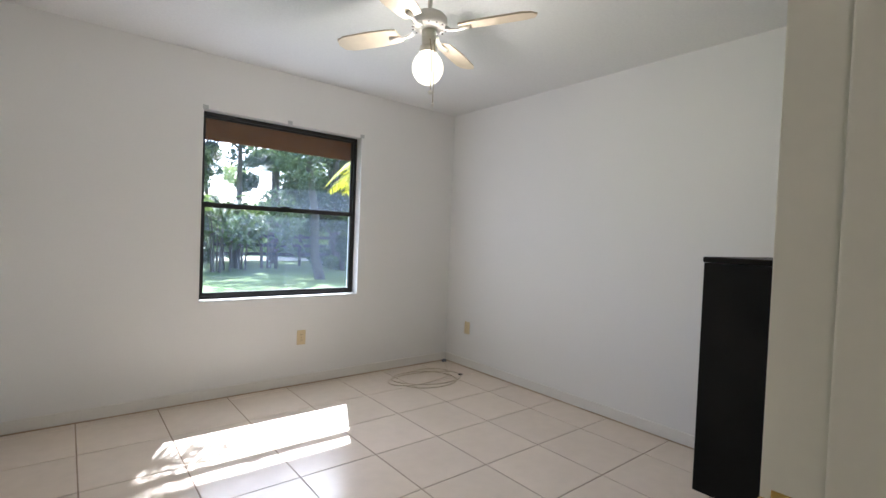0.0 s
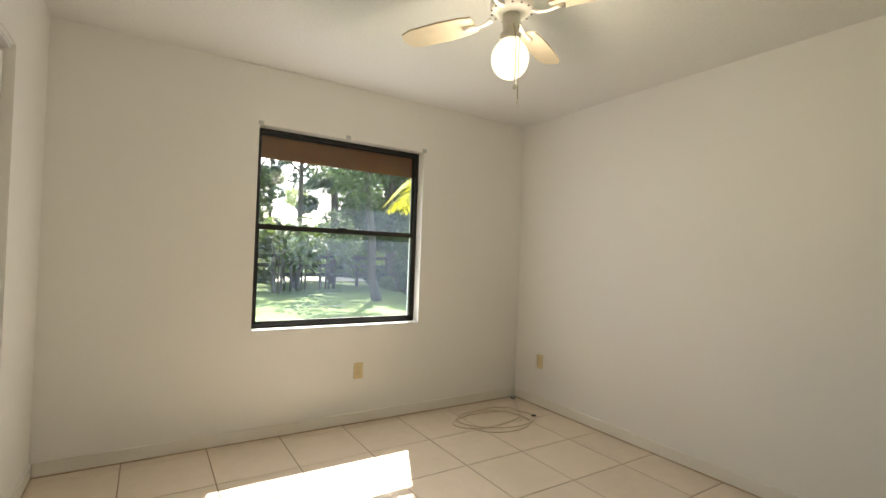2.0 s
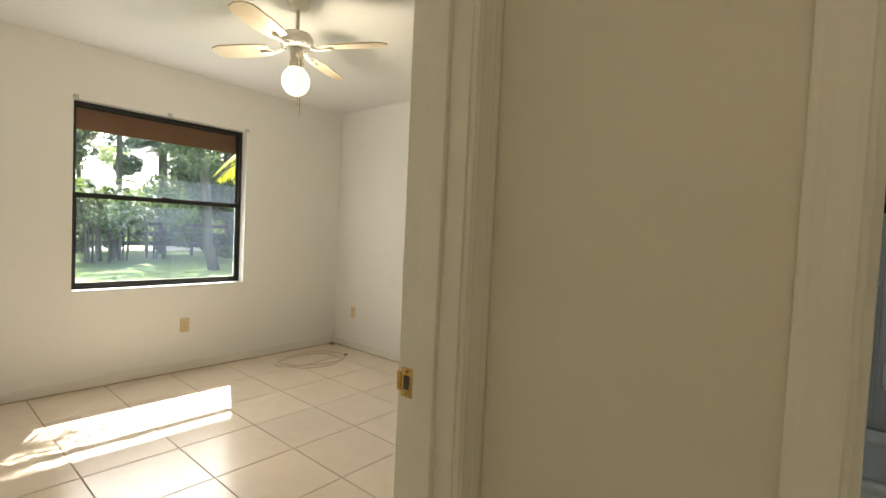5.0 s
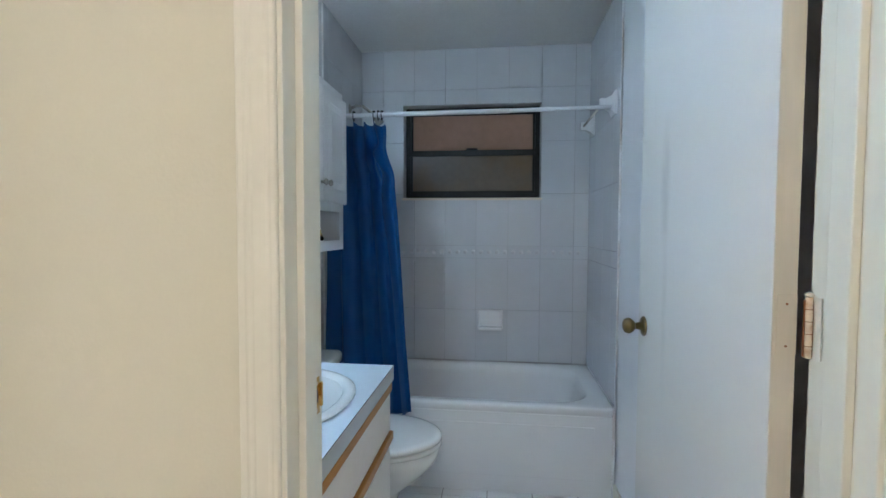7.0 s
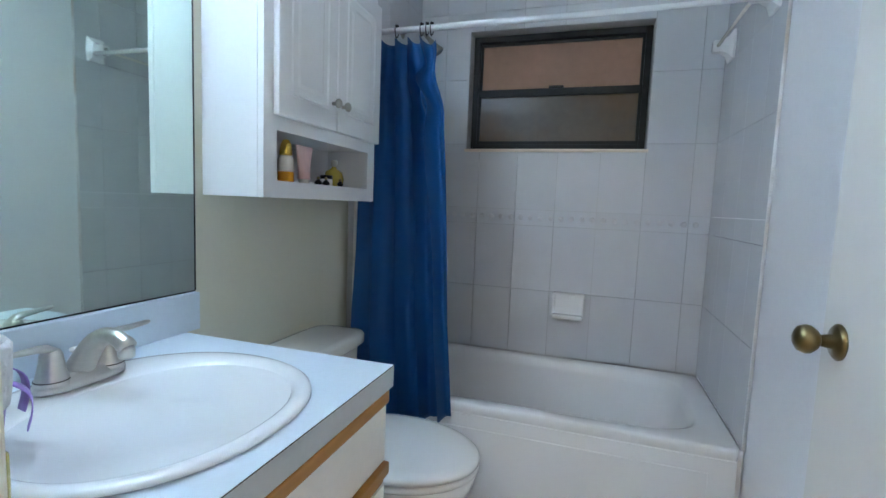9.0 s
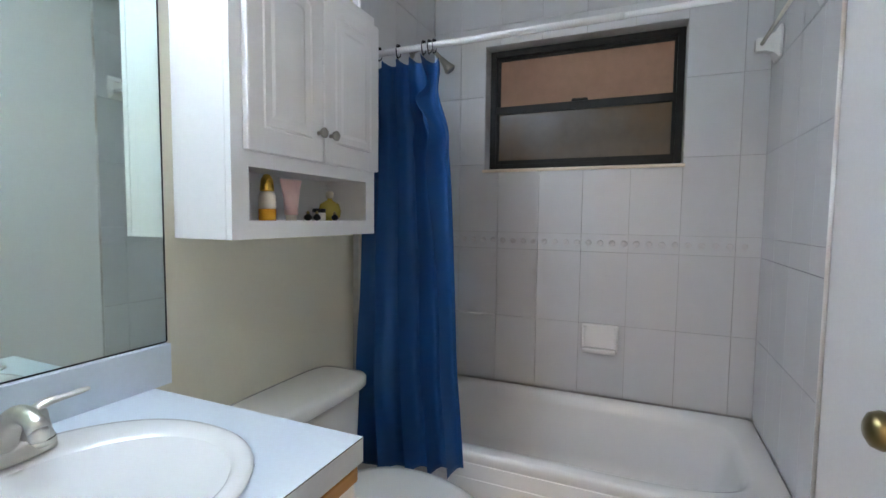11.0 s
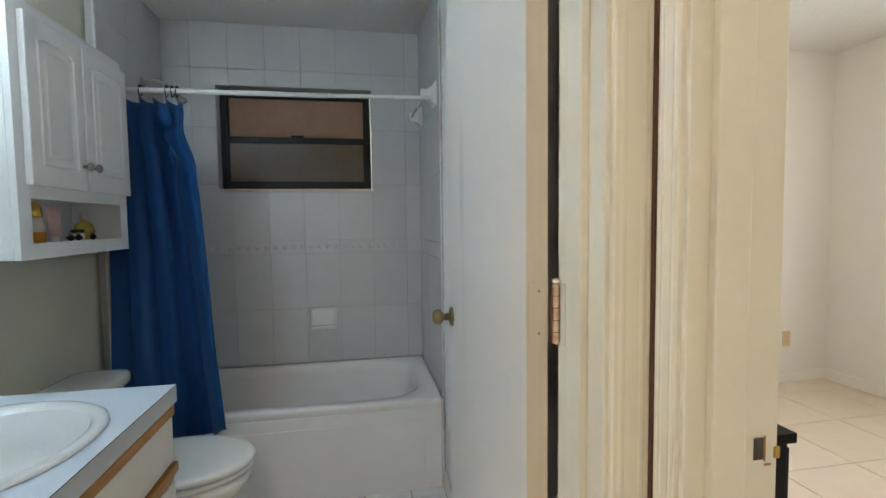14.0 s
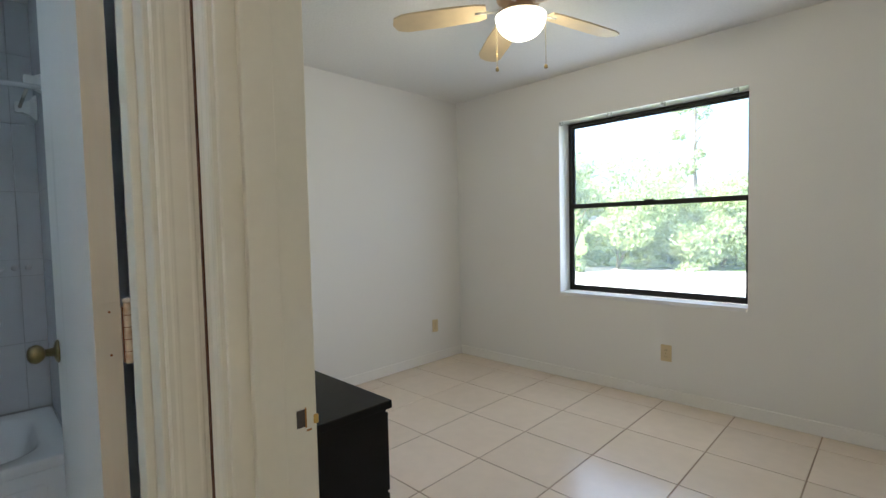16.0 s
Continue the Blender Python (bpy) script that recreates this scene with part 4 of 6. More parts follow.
def toilet():
    x = 1.985
    t = empty("toilet", x, -0.05, 0, "white two-piece toilet with closed lid beside the tub", "toilet")

    def rr(x0, x1, y0, y1, z, p=5):
        return oval((x0 + x1) / 2, (y0 + y1) / 2, (x1 - x0) / 2, (y1 - y0) / 2, z, 48, p)
    part("tank", loft([rr(1.785, 2.185, 0.11, 0.275, 0.365), rr(1.768, 2.202, 0.095, 0.277, 0.42), rr(1.76, 2.21, 0.088, 0.277, 0.652)]), TOILET_WHITE, t, smooth=True)
    part("tank_lid", loft([rr(1.752, 2.218, 0.076, 0.279, 0.653), rr(1.744, 2.226, 0.068, 0.280, 0.660), rr(1.744, 2.226, 0.068, 0.280, 0.684), rr(1.750, 2.220, 0.075, 0.279, 0.693), rr(1.775, 2.195, 0.10, 0.262, 0.697)]), TOILET_WHITE, t, smooth=True)
    part("flush_lever", tube(bmesh.new(), [(1.80, 0.088, 0.60), (1.80, 0.072, 0.60), (1.85, 0.066, 0.592)], 0.006, 10), NICKEL, t, smooth=True)
    rings = []
    for z, a, b, cy in ((0.0, 0.10, 0.19, -0.04), (0.03, 0.105, 0.195, -0.04), (0.10, 0.088, 0.16, -0.04), (0.20, 0.10, 0.175, -0.06), (0.28, 0.15, 0.22, -0.11), (0.34, 0.175, 0.245, -0.135), (0.385, 0.18, 0.25, -0.14)):
        rings.append(oval(x, cy, a, b, z, 44, 2.2))
    part("bowl", loft(rings), TOILET_WHITE, t, smooth=True)
    part("bowl_back", one(x - 0.13, x + 0.13, 0.04, 0.20, 0.20, 0.362, bevel=0.03, seg=3), TOILET_WHITE, t, smooth=True)

    def seat(z, k):
        pts = []
        for i in range(52):
            a = 2 * math.pi * i / 52
            yy = math.sin(a)
            pts.append((x + (0.188 - k) * math.cos(a), -0.135 + (0.262 - k) * yy if yy < 0 else -0.135 + (0.215 - k) * (abs(yy) ** 0.8), z))
        return pts
    part("seat", loft([seat(0.388, 0.004), seat(0.392, 0.0), seat(0.402, 0.0), seat(0.406, 0.004)]), TOILET_WHITE, t, smooth=True)
    part("seat_lid", loft([seat(0.4095, 0.006), seat(0.412, 0.0), seat(0.424, 0.0), seat(0.431, 0.008), seat(0.434, 0.03), seat(0.436, 0.09)]), TOILET_WHITE, t, smooth=True)


def bathtub():
    x0, x1, y0, y1, zr = 2.342, 3.046, -1.146, 0.238, 0.428
    t = empty("bathtub", (x0 + x1) / 2, (y0 + y1) / 2, 0, "white enamelled alcove bathtub with a panelled apron", "bathtub")
    cx, cy, a, b = (x0 + x1) / 2, (y0 + y1) / 2, (x1 - x0) / 2, (y1 - y0) / 2
    n = 112
    icx, icy, ia, ib = cx + 0.008, cy + 0.004, a - 0.048, b - 0.07
    rows = [oval(cx, cy, a - 0.012, b, 0.02, n, 40), oval(cx, cy, a - 0.012, b, zr - 0.045, n, 40), oval(cx, cy, a - 0.004, b, zr - 0.03, n, 40), oval(cx, cy, a, b, zr - 0.012, n, 40), oval(cx, cy, a - 0.003, b, zr - 0.002, n, 40), oval(cx, cy, a - 0.012, b - 0.006, zr, n, 40),
            oval(icx, icy, ia, ib, zr - 0.002, n, 5), oval(icx, icy, ia - 0.012, ib - 0.014, zr - 0.010, n, 4.6), oval(icx, icy, ia - 0.022, ib - 0.03, zr - 0.05, n, 4.2), oval(icx, icy, ia - 0.05, ib - 0.09, zr - 0.24, n, 3.6), oval(icx, icy, ia - 0.09, ib - 0.16, zr - 0.33, n, 3), oval(icx, icy, ia - 0.20, ib - 0.36, zr - 0.35, n, 2.5)]
    part("tub_shell", loft(rows), TUB_WHITE, t, smooth=True)
    part("apron", one(x0 + 0.0065, x0 + 0.018, y0 + 0.002, y1 - 0.002, 0.040, zr - 0.042, bevel=0.003), TUB_WHITE, t)
    part("apron_panel", one(x0 + 0.0035, x0 + 0.012, y0 + 0.085, y1 - 0.085, 0.085, 0.335, bevel=0.0028, seg=3), TUB_WHITE, t)
    part("apron_foot", one(x0 + 0.006, x0 + 0.020, y0 + 0.003, y1, 0.004, 0.045, bevel=0.004), TUB_WHITE, t)
    part("drain_plate", lathe(((0.035, 0.0), (0.034, 0.006), (0.02, 0.009), (0.001, 0.009)), icx, y1 - 0.118, 0.30, 24, "Y"), NICKEL, t, "round overflow plate", True)
    part("caulk_bead", tube(bmesh.new(), [(x0 - 0.002, y0 + 0.003, 0.0 + 0.01), (x0 - 0.003, y0 + 0.004, 0.15), (x0 - 0.001, y0 + 0.002, 0.30), (x0 - 0.002, y0 + 0.003, zr)], 0.007, 8), CAULK, t, "stained caulk bead", True)


def curtain():
    """A drawn-back curtain, hung on the rod and spread a little towards its hem."""
    c = empty("shower_curtain", 2.40, 0.08, 0.36, "royal blue fabric shower curtain drawn to one side", "curtain")
    cols, rows_ = 170, 80
    bm = bmesh.new()
    grid = []
    for j in range(rows_ + 1):
        v = j / rows_
        z = 1.762 - (1.762 - 0.375) * v
        line = []
        for i in range(cols + 1):
            u = i / cols
            right = -0.058 - 0.155 * v ** 0.75 + 0.020 * math.exp(-((v - 0.09) / 0.06) ** 2)
            left = 0.215 - 0.02 * v
            y = left + (right - left) * u ** 0.92
            phase = 2 * math.pi * (4.6 * u ** 1.3 + 0.16 * math.sin(2.1 * v + 3.2 * u) - 0.25 * v * u)
            fold = math.sin(phase) + 0.28 * math.sin(2 * phase + 1.3 * v + 0.5) + 0.14 * math.sin(3.1 * phase + 4.0 * v) * (1 - 0.5 * v)
            amp = (0.021 + 0.011 * v) * (0.75 + 0.5 * u)
            x = 2.418 - 0.115 * min(1.0, v * 1.3) + amp * fold
            knot = math.exp(-((v - 0.13) / 0.10) ** 2) * math.exp(-((u - 0.80) / 0.16) ** 2)
            crumple = knot * (0.034 * math.sin(38 * v + 14 * u) + 0.018 * math.sin(66 * v - 25 * u))
            crumple += 0.050 * math.exp(-((u - 0.735) / 0.035) ** 2) * math.exp(-((v - 0.15) / 0.065) ** 2)
            drag = (u - 0.80) - 0.42 * (v - 0.13)
            crumple -= 0.046 * math.exp(-(drag / 0.045) ** 2) * math.exp(-((v - 0.30) / 0.20) ** 2)
            crease = (u - 0.62) + 0.55 * (v - 0.62)
            crumple += 0.014 * math.exp(-(crease / 0.035) ** 2) * math.exp(-((v - 0.55) / 0.14) ** 2)
            crumple += 0.005 * math.sin(15 * v + 19 * u) * math.exp(-((v - 0.62) / 0.22) ** 2)
            sag = -0.016 * abs(math.sin(math.pi * (4.6 * u ** 1.3 + 0.25))) * max(0.0, 1 - 3 * v)
            z_hem = z - 0.07 * (1 - u) * v
            line.append(bm.verts.new((x + crumple, y + 0.010 * math.cos(phase) + 0.012 * knot * math.sin(47 * v + 2), z_hem + sag)))
        grid.append(line)
    for j in range(rows_):
        for i in range(cols):
            bm.faces.new((grid[j][i], grid[j][i + 1], grid[j + 1][i + 1], grid[j + 1][i]))
    back = [[bm.verts.new(v.co + Vector((0.0022, 0, 0))) for v in line] for line in grid]
    for j in range(rows_):
        for i in range(cols):
            bm.faces.new((back[j][i], back[j + 1][i], back[j + 1][i + 1], back[j][i + 1]))
    rim = [grid[0][i] for i in range(cols)] + [grid[j][cols] for j in range(rows_)] + [grid[rows_][i] for i in range(cols, 0, -1)] + [grid[j][0] for j in range(rows_, 0, -1)]
    rim_back = [back[0][i] for i in range(cols)] + [back[j][cols] for j in range(rows_)] + [back[rows_][i] for i in range(cols, 0, -1)] + [back[j][0] for j in range(rows_, 0, -1)]
    for k in range(len(rim)):
        q = (k + 1) % len(rim)
        bm.faces.new((rim[k], rim_back[k], rim_back[q], rim[q]))
    bmesh.ops.recalc_face_normals(bm, faces=bm.faces)
    part("cloth", bm, CURTAIN, c, smooth=True)
    for y in (0.17, 0.092, -0.008, -0.030, -0.048):
        part("hook", tube(bmesh.new(), [(2.420 + 0.018 * math.cos(a), y, 1.795 + 0.022 * math.sin(a) - (0.006 if a > 4 else 0)) for a in [k * 0.52 for k in range(-3, 10)]] , 0.0022, 6), BLACK_METAL, c, smooth=True)
        part("hook_cap", lathe(((0.002, -0.007), (0.0045, -0.005), (0.0045, 0.005), (0.002, 0.007)), 2.420, y, 1.8125, 10, "Y"), BLACK_METAL, c, smooth=True)
    r = empty("shower_rod", 2.42, -0.45, 1.80, "white tension shower curtain rod", "curtain rod")
    part("rod", tube(bmesh.new(), [(2.42, 0.232, 1.795), (2.42, -0.659, 1.800)], 0.0112, 16), WHITE_METAL, r, smooth=True)
    part("inner_rod", tube(bmesh.new(), [(2.42, -0.655, 1.800), (2.42, -1.143, 1.806)], 0.0098, 16), WHITE_METAL, r, smooth=True)
    part("end_cap", lathe(((0.02, 0), (0.02, 0.018), (0.014, 0.022)), 2.42, -1.1445, 1.806, 18, "Y"), WHITE_METAL, r, smooth=True)
    part("end_cap", lathe(((0.02, 0), (0.02, -0.018), (0.014, -0.022)), 2.42, 0.2345, 1.795, 18, "Y"), WHITE_METAL, r, smooth=True)


def towel_bar():
    t = empty("towel_bar", 2.68, -1.145, 1.83, "white ceramic towel bar posts with a thin clear bar on tile", "towel bar")
    for x in (2.925, 2.44):
        z = 1.825
        p = part("ceramic_post", loft([[(x + dx * k, -1.1445 + d, z + dz * k) for dx, dz in ((-0.04, -0.055), (0.04, -0.055), (0.045, 0.0), (0.04, 0.055), (-0.04, 0.055), (-0.045, 0.0))] for d, k in ((0.0, 1.0), (0.008, 1.0), (0.022, 0.60), (0.045, 0.40), (0.068, 0.42), (0.074, 0.34))]), PORCELAIN, t)
        part("socket", lathe(((0.012, 0), (0.010, 0.0015), (0.006, 0.0015)), x, -1.0706, z, 16, "Y"), WALL_GROUT, p)
    part("bar", tube(bmesh.new(), [(2.458, -1.088, 1.825), (2.908, -1.088, 1.825)], 0.006, 12), CLEAR_PLASTIC, t, "thin translucent bar", True)


def shower_head():
    s = empty("wall_shower", 2.80, 0.236, 1.93, "dull grey shower on a bent arm from the tiled wall", "shower")
    part("flange", lathe(((0.026, 0), (0.025, -0.004), (0.014, -0.010)), 2.80, 0.2355, 1.93, 20, "Y"), KNOB_NICKEL, s, smooth=True)
    part("arm", tube(bmesh.new(), [(2.80, 0.232, 1.93), (2.805, 0.20, 1.946), (2.81, 0.165, 1.945), (2.82, 0.13, 1.922), (2.828, 0.105, 1.895)], 0.0095, 12), KNOB_NICKEL, s, smooth=True)
    head = part("head", tube(bmesh.new(), [(2.828, 0.107, 1.898), (2.832, 0.096, 1.884), (2.836, 0.084, 1.869), (2.840, 0.070, 1.851), (2.841, 0.067, 1.847)], 0.02, 20, [0.012, 0.014, 0.018, 0.026, 0.0245]), KNOB_NICKEL, s, smooth=True)
    part("spray_face", tube(bmesh.new(), [(2.841, 0.0668, 1.8468), (2.8416, 0.065, 1.8445)], 0.020, 20), GREY_CLOTH, head)


def soap_dish():
    x, y, z = 3.045, -0.571, 0.69
    s = empty("soap_dish", x, y, z, "white ceramic soap dish set in the tiled wall", "soap dish")
    part("dish", loft([[(x - d, y + dy * k, z + dz * k + sag) for dy, dz in ((-0.077, -0.055), (-0.070, -0.062), (0.070, -0.062), (0.077, -0.055), (0.077, 0.055), (0.070, 0.062), (-0.070, 0.062), (-0.077, 0.055))] for d, k, sag in ((0.0, 1.0, 0), (0.016, 1.0, 0), (0.028, 0.92, 0), (0.028, 0.84, 0), (0.022, 0.76, 0.004))]), PORCELAIN, s)
    part("ledge", one(x - 0.058, x - 0.012, y - 0.070, y + 0.070, z - 0.060, z - 0.040, bevel=0.008, seg=3), PORCELAIN, s)


RUST_DARK = material("rust", (0.24, 0.085, 0.025), rough=0.8, vary=0.2, grain=60)
RUSTY_PAINT = material("rusty_paint", (0.72, 0.60, 0.43), rough=0.6, vary=0.08, grain=80, stain=45, stain_colour=(0.42, 0.17, 0.05), stain_amount=0.75)
HINGE_PAINT = material("hinge_paint", (0.77, 0.71, 0.60), rough=0.45, vary=0.04, grain=80, stain=40, stain_colour=(0.50, 0.34, 0.18), stain_amount=0.22)


def door_leaf():
    d = empty("door_leaf", 0.937, -1.04, 0.012, "white painted flush bathroom door standing wide open", "door")
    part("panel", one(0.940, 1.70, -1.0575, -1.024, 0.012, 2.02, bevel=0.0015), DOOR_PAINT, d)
    part("hinge_edge", boxes((0.9375, 0.9398, -1.057, -1.0245, 0.012, 2.02)), DOOR_EDGE, d, "bare cream hinge edge")
    for s, y in ((1, -1.024), (-1, -1.0575)):
        k = part("knob_rose", lathe(((0.029, 0), (0.030, s * 0.004), (0.024, s * 0.009), (0.012, s * 0.011), (0.009, s * 0.028)), 1.634, y, 0.955, 28, "Y"), KNOB_BRASS, d, "aged brass rose", True)
        part("knob", lathe(((0.009, s * 0.027), (0.016, s * 0.031), (0.023, s * 0.040), (0.024, s * 0.047), (0.020, s * 0.057), (0.011, s * 0.062), (0.001, s * 0.063)), 1.634, y, 0.955, 28, "Y"), KNOB_BRASS, k, "aged brass knob", True)
    h = part("hinge", one(0.9364, 0.9374, -1.0572, -1.030, 1.058, 1.148, bevel=0.0003), DOOR_EDGE, d, "painted hinge with a rusty barrel")
    d.rotation_euler = (0, 0, radians(-2.2))
    part("hinge_leaf", one(0.900, 0.928, -1.0705, -1.0682, 1.058, 1.148, bevel=0.0004), TRIM, h)
    for k in range(5):
        part("knuckle", lathe(((0.0046, 0), (0.0050, 0.001), (0.0050, 0.0163), (0.0046, 0.0173)), 0.918, -1.0625, 1.058 + 0.0180 * k, 14), RUSTY_PAINT, h, smooth=True)
    for dy in (-0.0062, 0.0062):
        part("rust_streak", boxes((0.9165, 0.9195, -1.0625 + dy - 0.0007, -1.0625 + dy + 0.0007, 1.060, 1.143)), RUST_DARK, h)
    for k in range(4):
        part("rust_ring", lathe(((0.0049, 0), (0.0049, 0.0009)), 0.918, -1.0625, 1.0752 + 0.0180 * k, 14), RUST_DARK, h)
    part("hinge_pin", lathe(((0.004, 0), (0.0062, 0.0015), (0.0058, 0.005), (0.002, 0.0065)), 0.918, -1.0625, 1.1480, 14), HINGE_PAINT, h, smooth=True)
    for dz in (0.012, 0.076):
        part("screw", lathe(((0.0018, -0.0004), (0.0018, 0.0)), 0.9363, -1.043 + 0.006 * (dz == 0.045), 1.058 + dz, 10, "X"), RUST_DARK, h)


def basket():
    x, y, z = 1.060, 0.050, 0.8318
    b = empty("basket", x, y, z, "small white woven basket with lilac ribbon on the countertop", "basket")
    part("basket_body", lathe(((0.050, 0), (0.056, 0.006), (0.060, 0.045), (0.062, 0.048)), x, y, z, 32), LILAC, b, smooth=True)
    part("basket_rim", lathe(((0.064, 0), (0.067, 0.02), (0.069, 0.075), (0.064, 0.082), (0.058, 0.07), (0.056, 0.02)), x, y, z + 0.0485, 32), WICKER, b, smooth=True)
    for a, dz in ((-0.15, 0.0), (-0.55, -0.015)):
        rows = []
        for k in range(8):
            q = k / 7
            r = 0.068 + 0.018 * math.sin(q * 2.4)
            rows.append([(x + r * math.cos(a + s), y + r * math.sin(a + s), z + 0.088 + dz - 0.065 * q + 0.012 * math.sin(q * 3)) for s in (-0.12, 0.12)])
        bm = loft(rows, close=False, cap=False)
        bmesh.ops.solidify(bm, geom=bm.faces[:], thickness=0.0015)
        part("ribbon", bm, LILAC, b, smooth=True)
    x, y, z = 1.026, -0.090, 0.8145
    s = empty("lotion_bottle", x, y, z, "small amber bottle with a dark cap on the countertop", "bottle")
    part("bottle_body", lathe(((0.022, 0), (0.024, 0.004), (0.024, 0.058), (0.014, 0.068)), x, y, z, 22), OLIVE, s, smooth=True)
    part("cap", lathe(((0.015, 0), (0.015, 0.02), (0.012, 0.022)), x, y, z + 0.0685, 18), BLACK_METAL, s)


def vanity_light():
    v = empty("vanity_light", 1.285, 0.283, 2.13, "white bathroom light bar above the mirror", "wall lamp")
    part("back_plate", one(1.02, 1.55, 0.258, 0.283, 2.09, 2.17, bevel=0.004), WHITE_METAL, v)
    part("diffuser", one(1.03, 1.54, 0.178, 0.257, 2.095, 2.165, bevel=0.01), glow("cool_lamp", (0.74, 0.92, 1.06), 2.05), v)


vanity()
counter()
sink()
faucet()
mirror()
wall_cabinet()
niche_things()
toilet()
bathtub()
curtain()
towel_bar()
shower_head()
soap_dish()
door_leaf()
basket()
vanity_light()


# ---- bedrooms ----
def blade(cx, cy, z, angle, length, width, mat, fan, drop=0.0, root=0.16):
    ca, sa = math.cos(angle), math.sin(angle)
    ring = []
    for s in range(2):
        zz = z - 0.004 + 0.008 * s
        pts = []
        for u, w in ((root, -0.35), (root + 0.05, -0.44), (length * 0.6, -0.5), (length - 0.06, -0.48), (length - 0.015, -0.34), (length, 0.0), (length - 0.015, 0.34), (length - 0.06, 0.48), (length * 0.6, 0.5), (root + 0.05, 0.44), (root, 0.35)):
            v = w * width
            pts.append((cx + ca * u - sa * v, cy + sa * u + ca * v, zz + v * 0.20 - drop * u))
        ring.append(pts)
    b = part("blade", loft(ring), mat, fan)
    part("blade_iron", tube(bmesh.new(), [(cx + ca * r, cy + sa * r, z + dz) for r, dz in ((0.085, 0.0), (0.11, -0.012), (0.14, -0.016), (0.17, -0.012), (0.21, -0.008))], 0.007, 8, [0.010, 0.008, 0.006, 0.008, 0.012]), FAN_WHITE, b, smooth=True)


def fan_one():
    x, y = FAN_ONE
    f = empty("ceiling_fan", x, y, 2.44, "white ceiling fan with four pale blades and a lit globe", "ceiling fan")
    part("canopy", lathe(((0.06, 0), (0.062, -0.006), (0.05, -0.035), (0.02, -0.045)), x, y, 2.439, 24), FAN_WHITE, f, smooth=True)
    part("downrod", tube(bmesh.new(), [(x, y, 2.40), (x, y, 2.268)], 0.011, 12), FAN_WHITE, f, smooth=True)
    m = part("motor_housing", lathe(((0.03, 0.078), (0.070, 0.072), (0.083, 0.055), (0.085, 0.028), (0.075, 0.010), (0.05, 0.0)), x, y, 2.196, 32), FAN_WHITE, f, smooth=True)
    for i in range(14):
        a = 2 * math.pi * i / 14
        part("vent_slot", lathe(((0.0045, 0), (0.004, 0.003)), x + 0.079 * math.cos(a), y + 0.079 * math.sin(a), 2.204, 8), LINE, m)
    part("switch_housing", lathe(((0.034, 0.055), (0.036, 0.045), (0.033, 0.01), (0.031, -0.02)), x, y, 2.140, 28), FAN_WHITE, f, smooth=True)
    part("globe_collar", lathe(((0.036, 0.03), (0.042, 0.026), (0.037, 0.020), (0.043, 0.014), (0.038, 0.008), (0.044, 0.0)), x, y, 2.092, 28), FAN_WHITE, f, smooth=True)
    prof = [(0.040, 0.068)] + [(0.073 * math.sin(t), 0.078 * math.cos(t)) for t in [0.6 + (math.pi - 0.6) * k / 16 for k in range(17)]]
    g = part("globe", lathe(prof, x, y, 2.022, 36), glow("globe_glow", (1.0, 0.88, 0.58), 0.34), f, "lit opal glass globe", True)
    g.visible_shadow = False
    for i in range(4):
        blade(x, y, 2.196, radians(117 + 90 * i), 0.51, 0.115, FAN_BLADE, f)
    part("pull_chain", tube(bmesh.new(), [(x - 0.03, y - 0.05, 2.135), (x - 0.03, y - 0.068, 2.06), (x - 0.03, y - 0.068, 1.895)], 0.0016, 6), OLD_BRASS, f)
    part("chain_fob", lathe(((0.003, 0.014), (0.010, 0.008), (0.011, 0.0), (0.006, -0.008), (0.001, -0.009)), x - 0.03, y - 0.068, 1.886, 14), FAN_WHITE, f, smooth=True)
    part("pull_chain", tube(bmesh.new(), [(x - 0.01, y - 0.055, 2.135), (x - 0.018, y - 0.072, 2.06), (x - 0.018, y - 0.072, 1.84)], 0.0014, 6), OLD_BRASS, f)
    part("chain_fob", lathe(((0.002, 0.010), (0.006, 0.006), (0.006, -0.006), (0.001, -0.010)), x - 0.018, y - 0.072, 1.832, 12), FAN_WHITE, f, smooth=True)


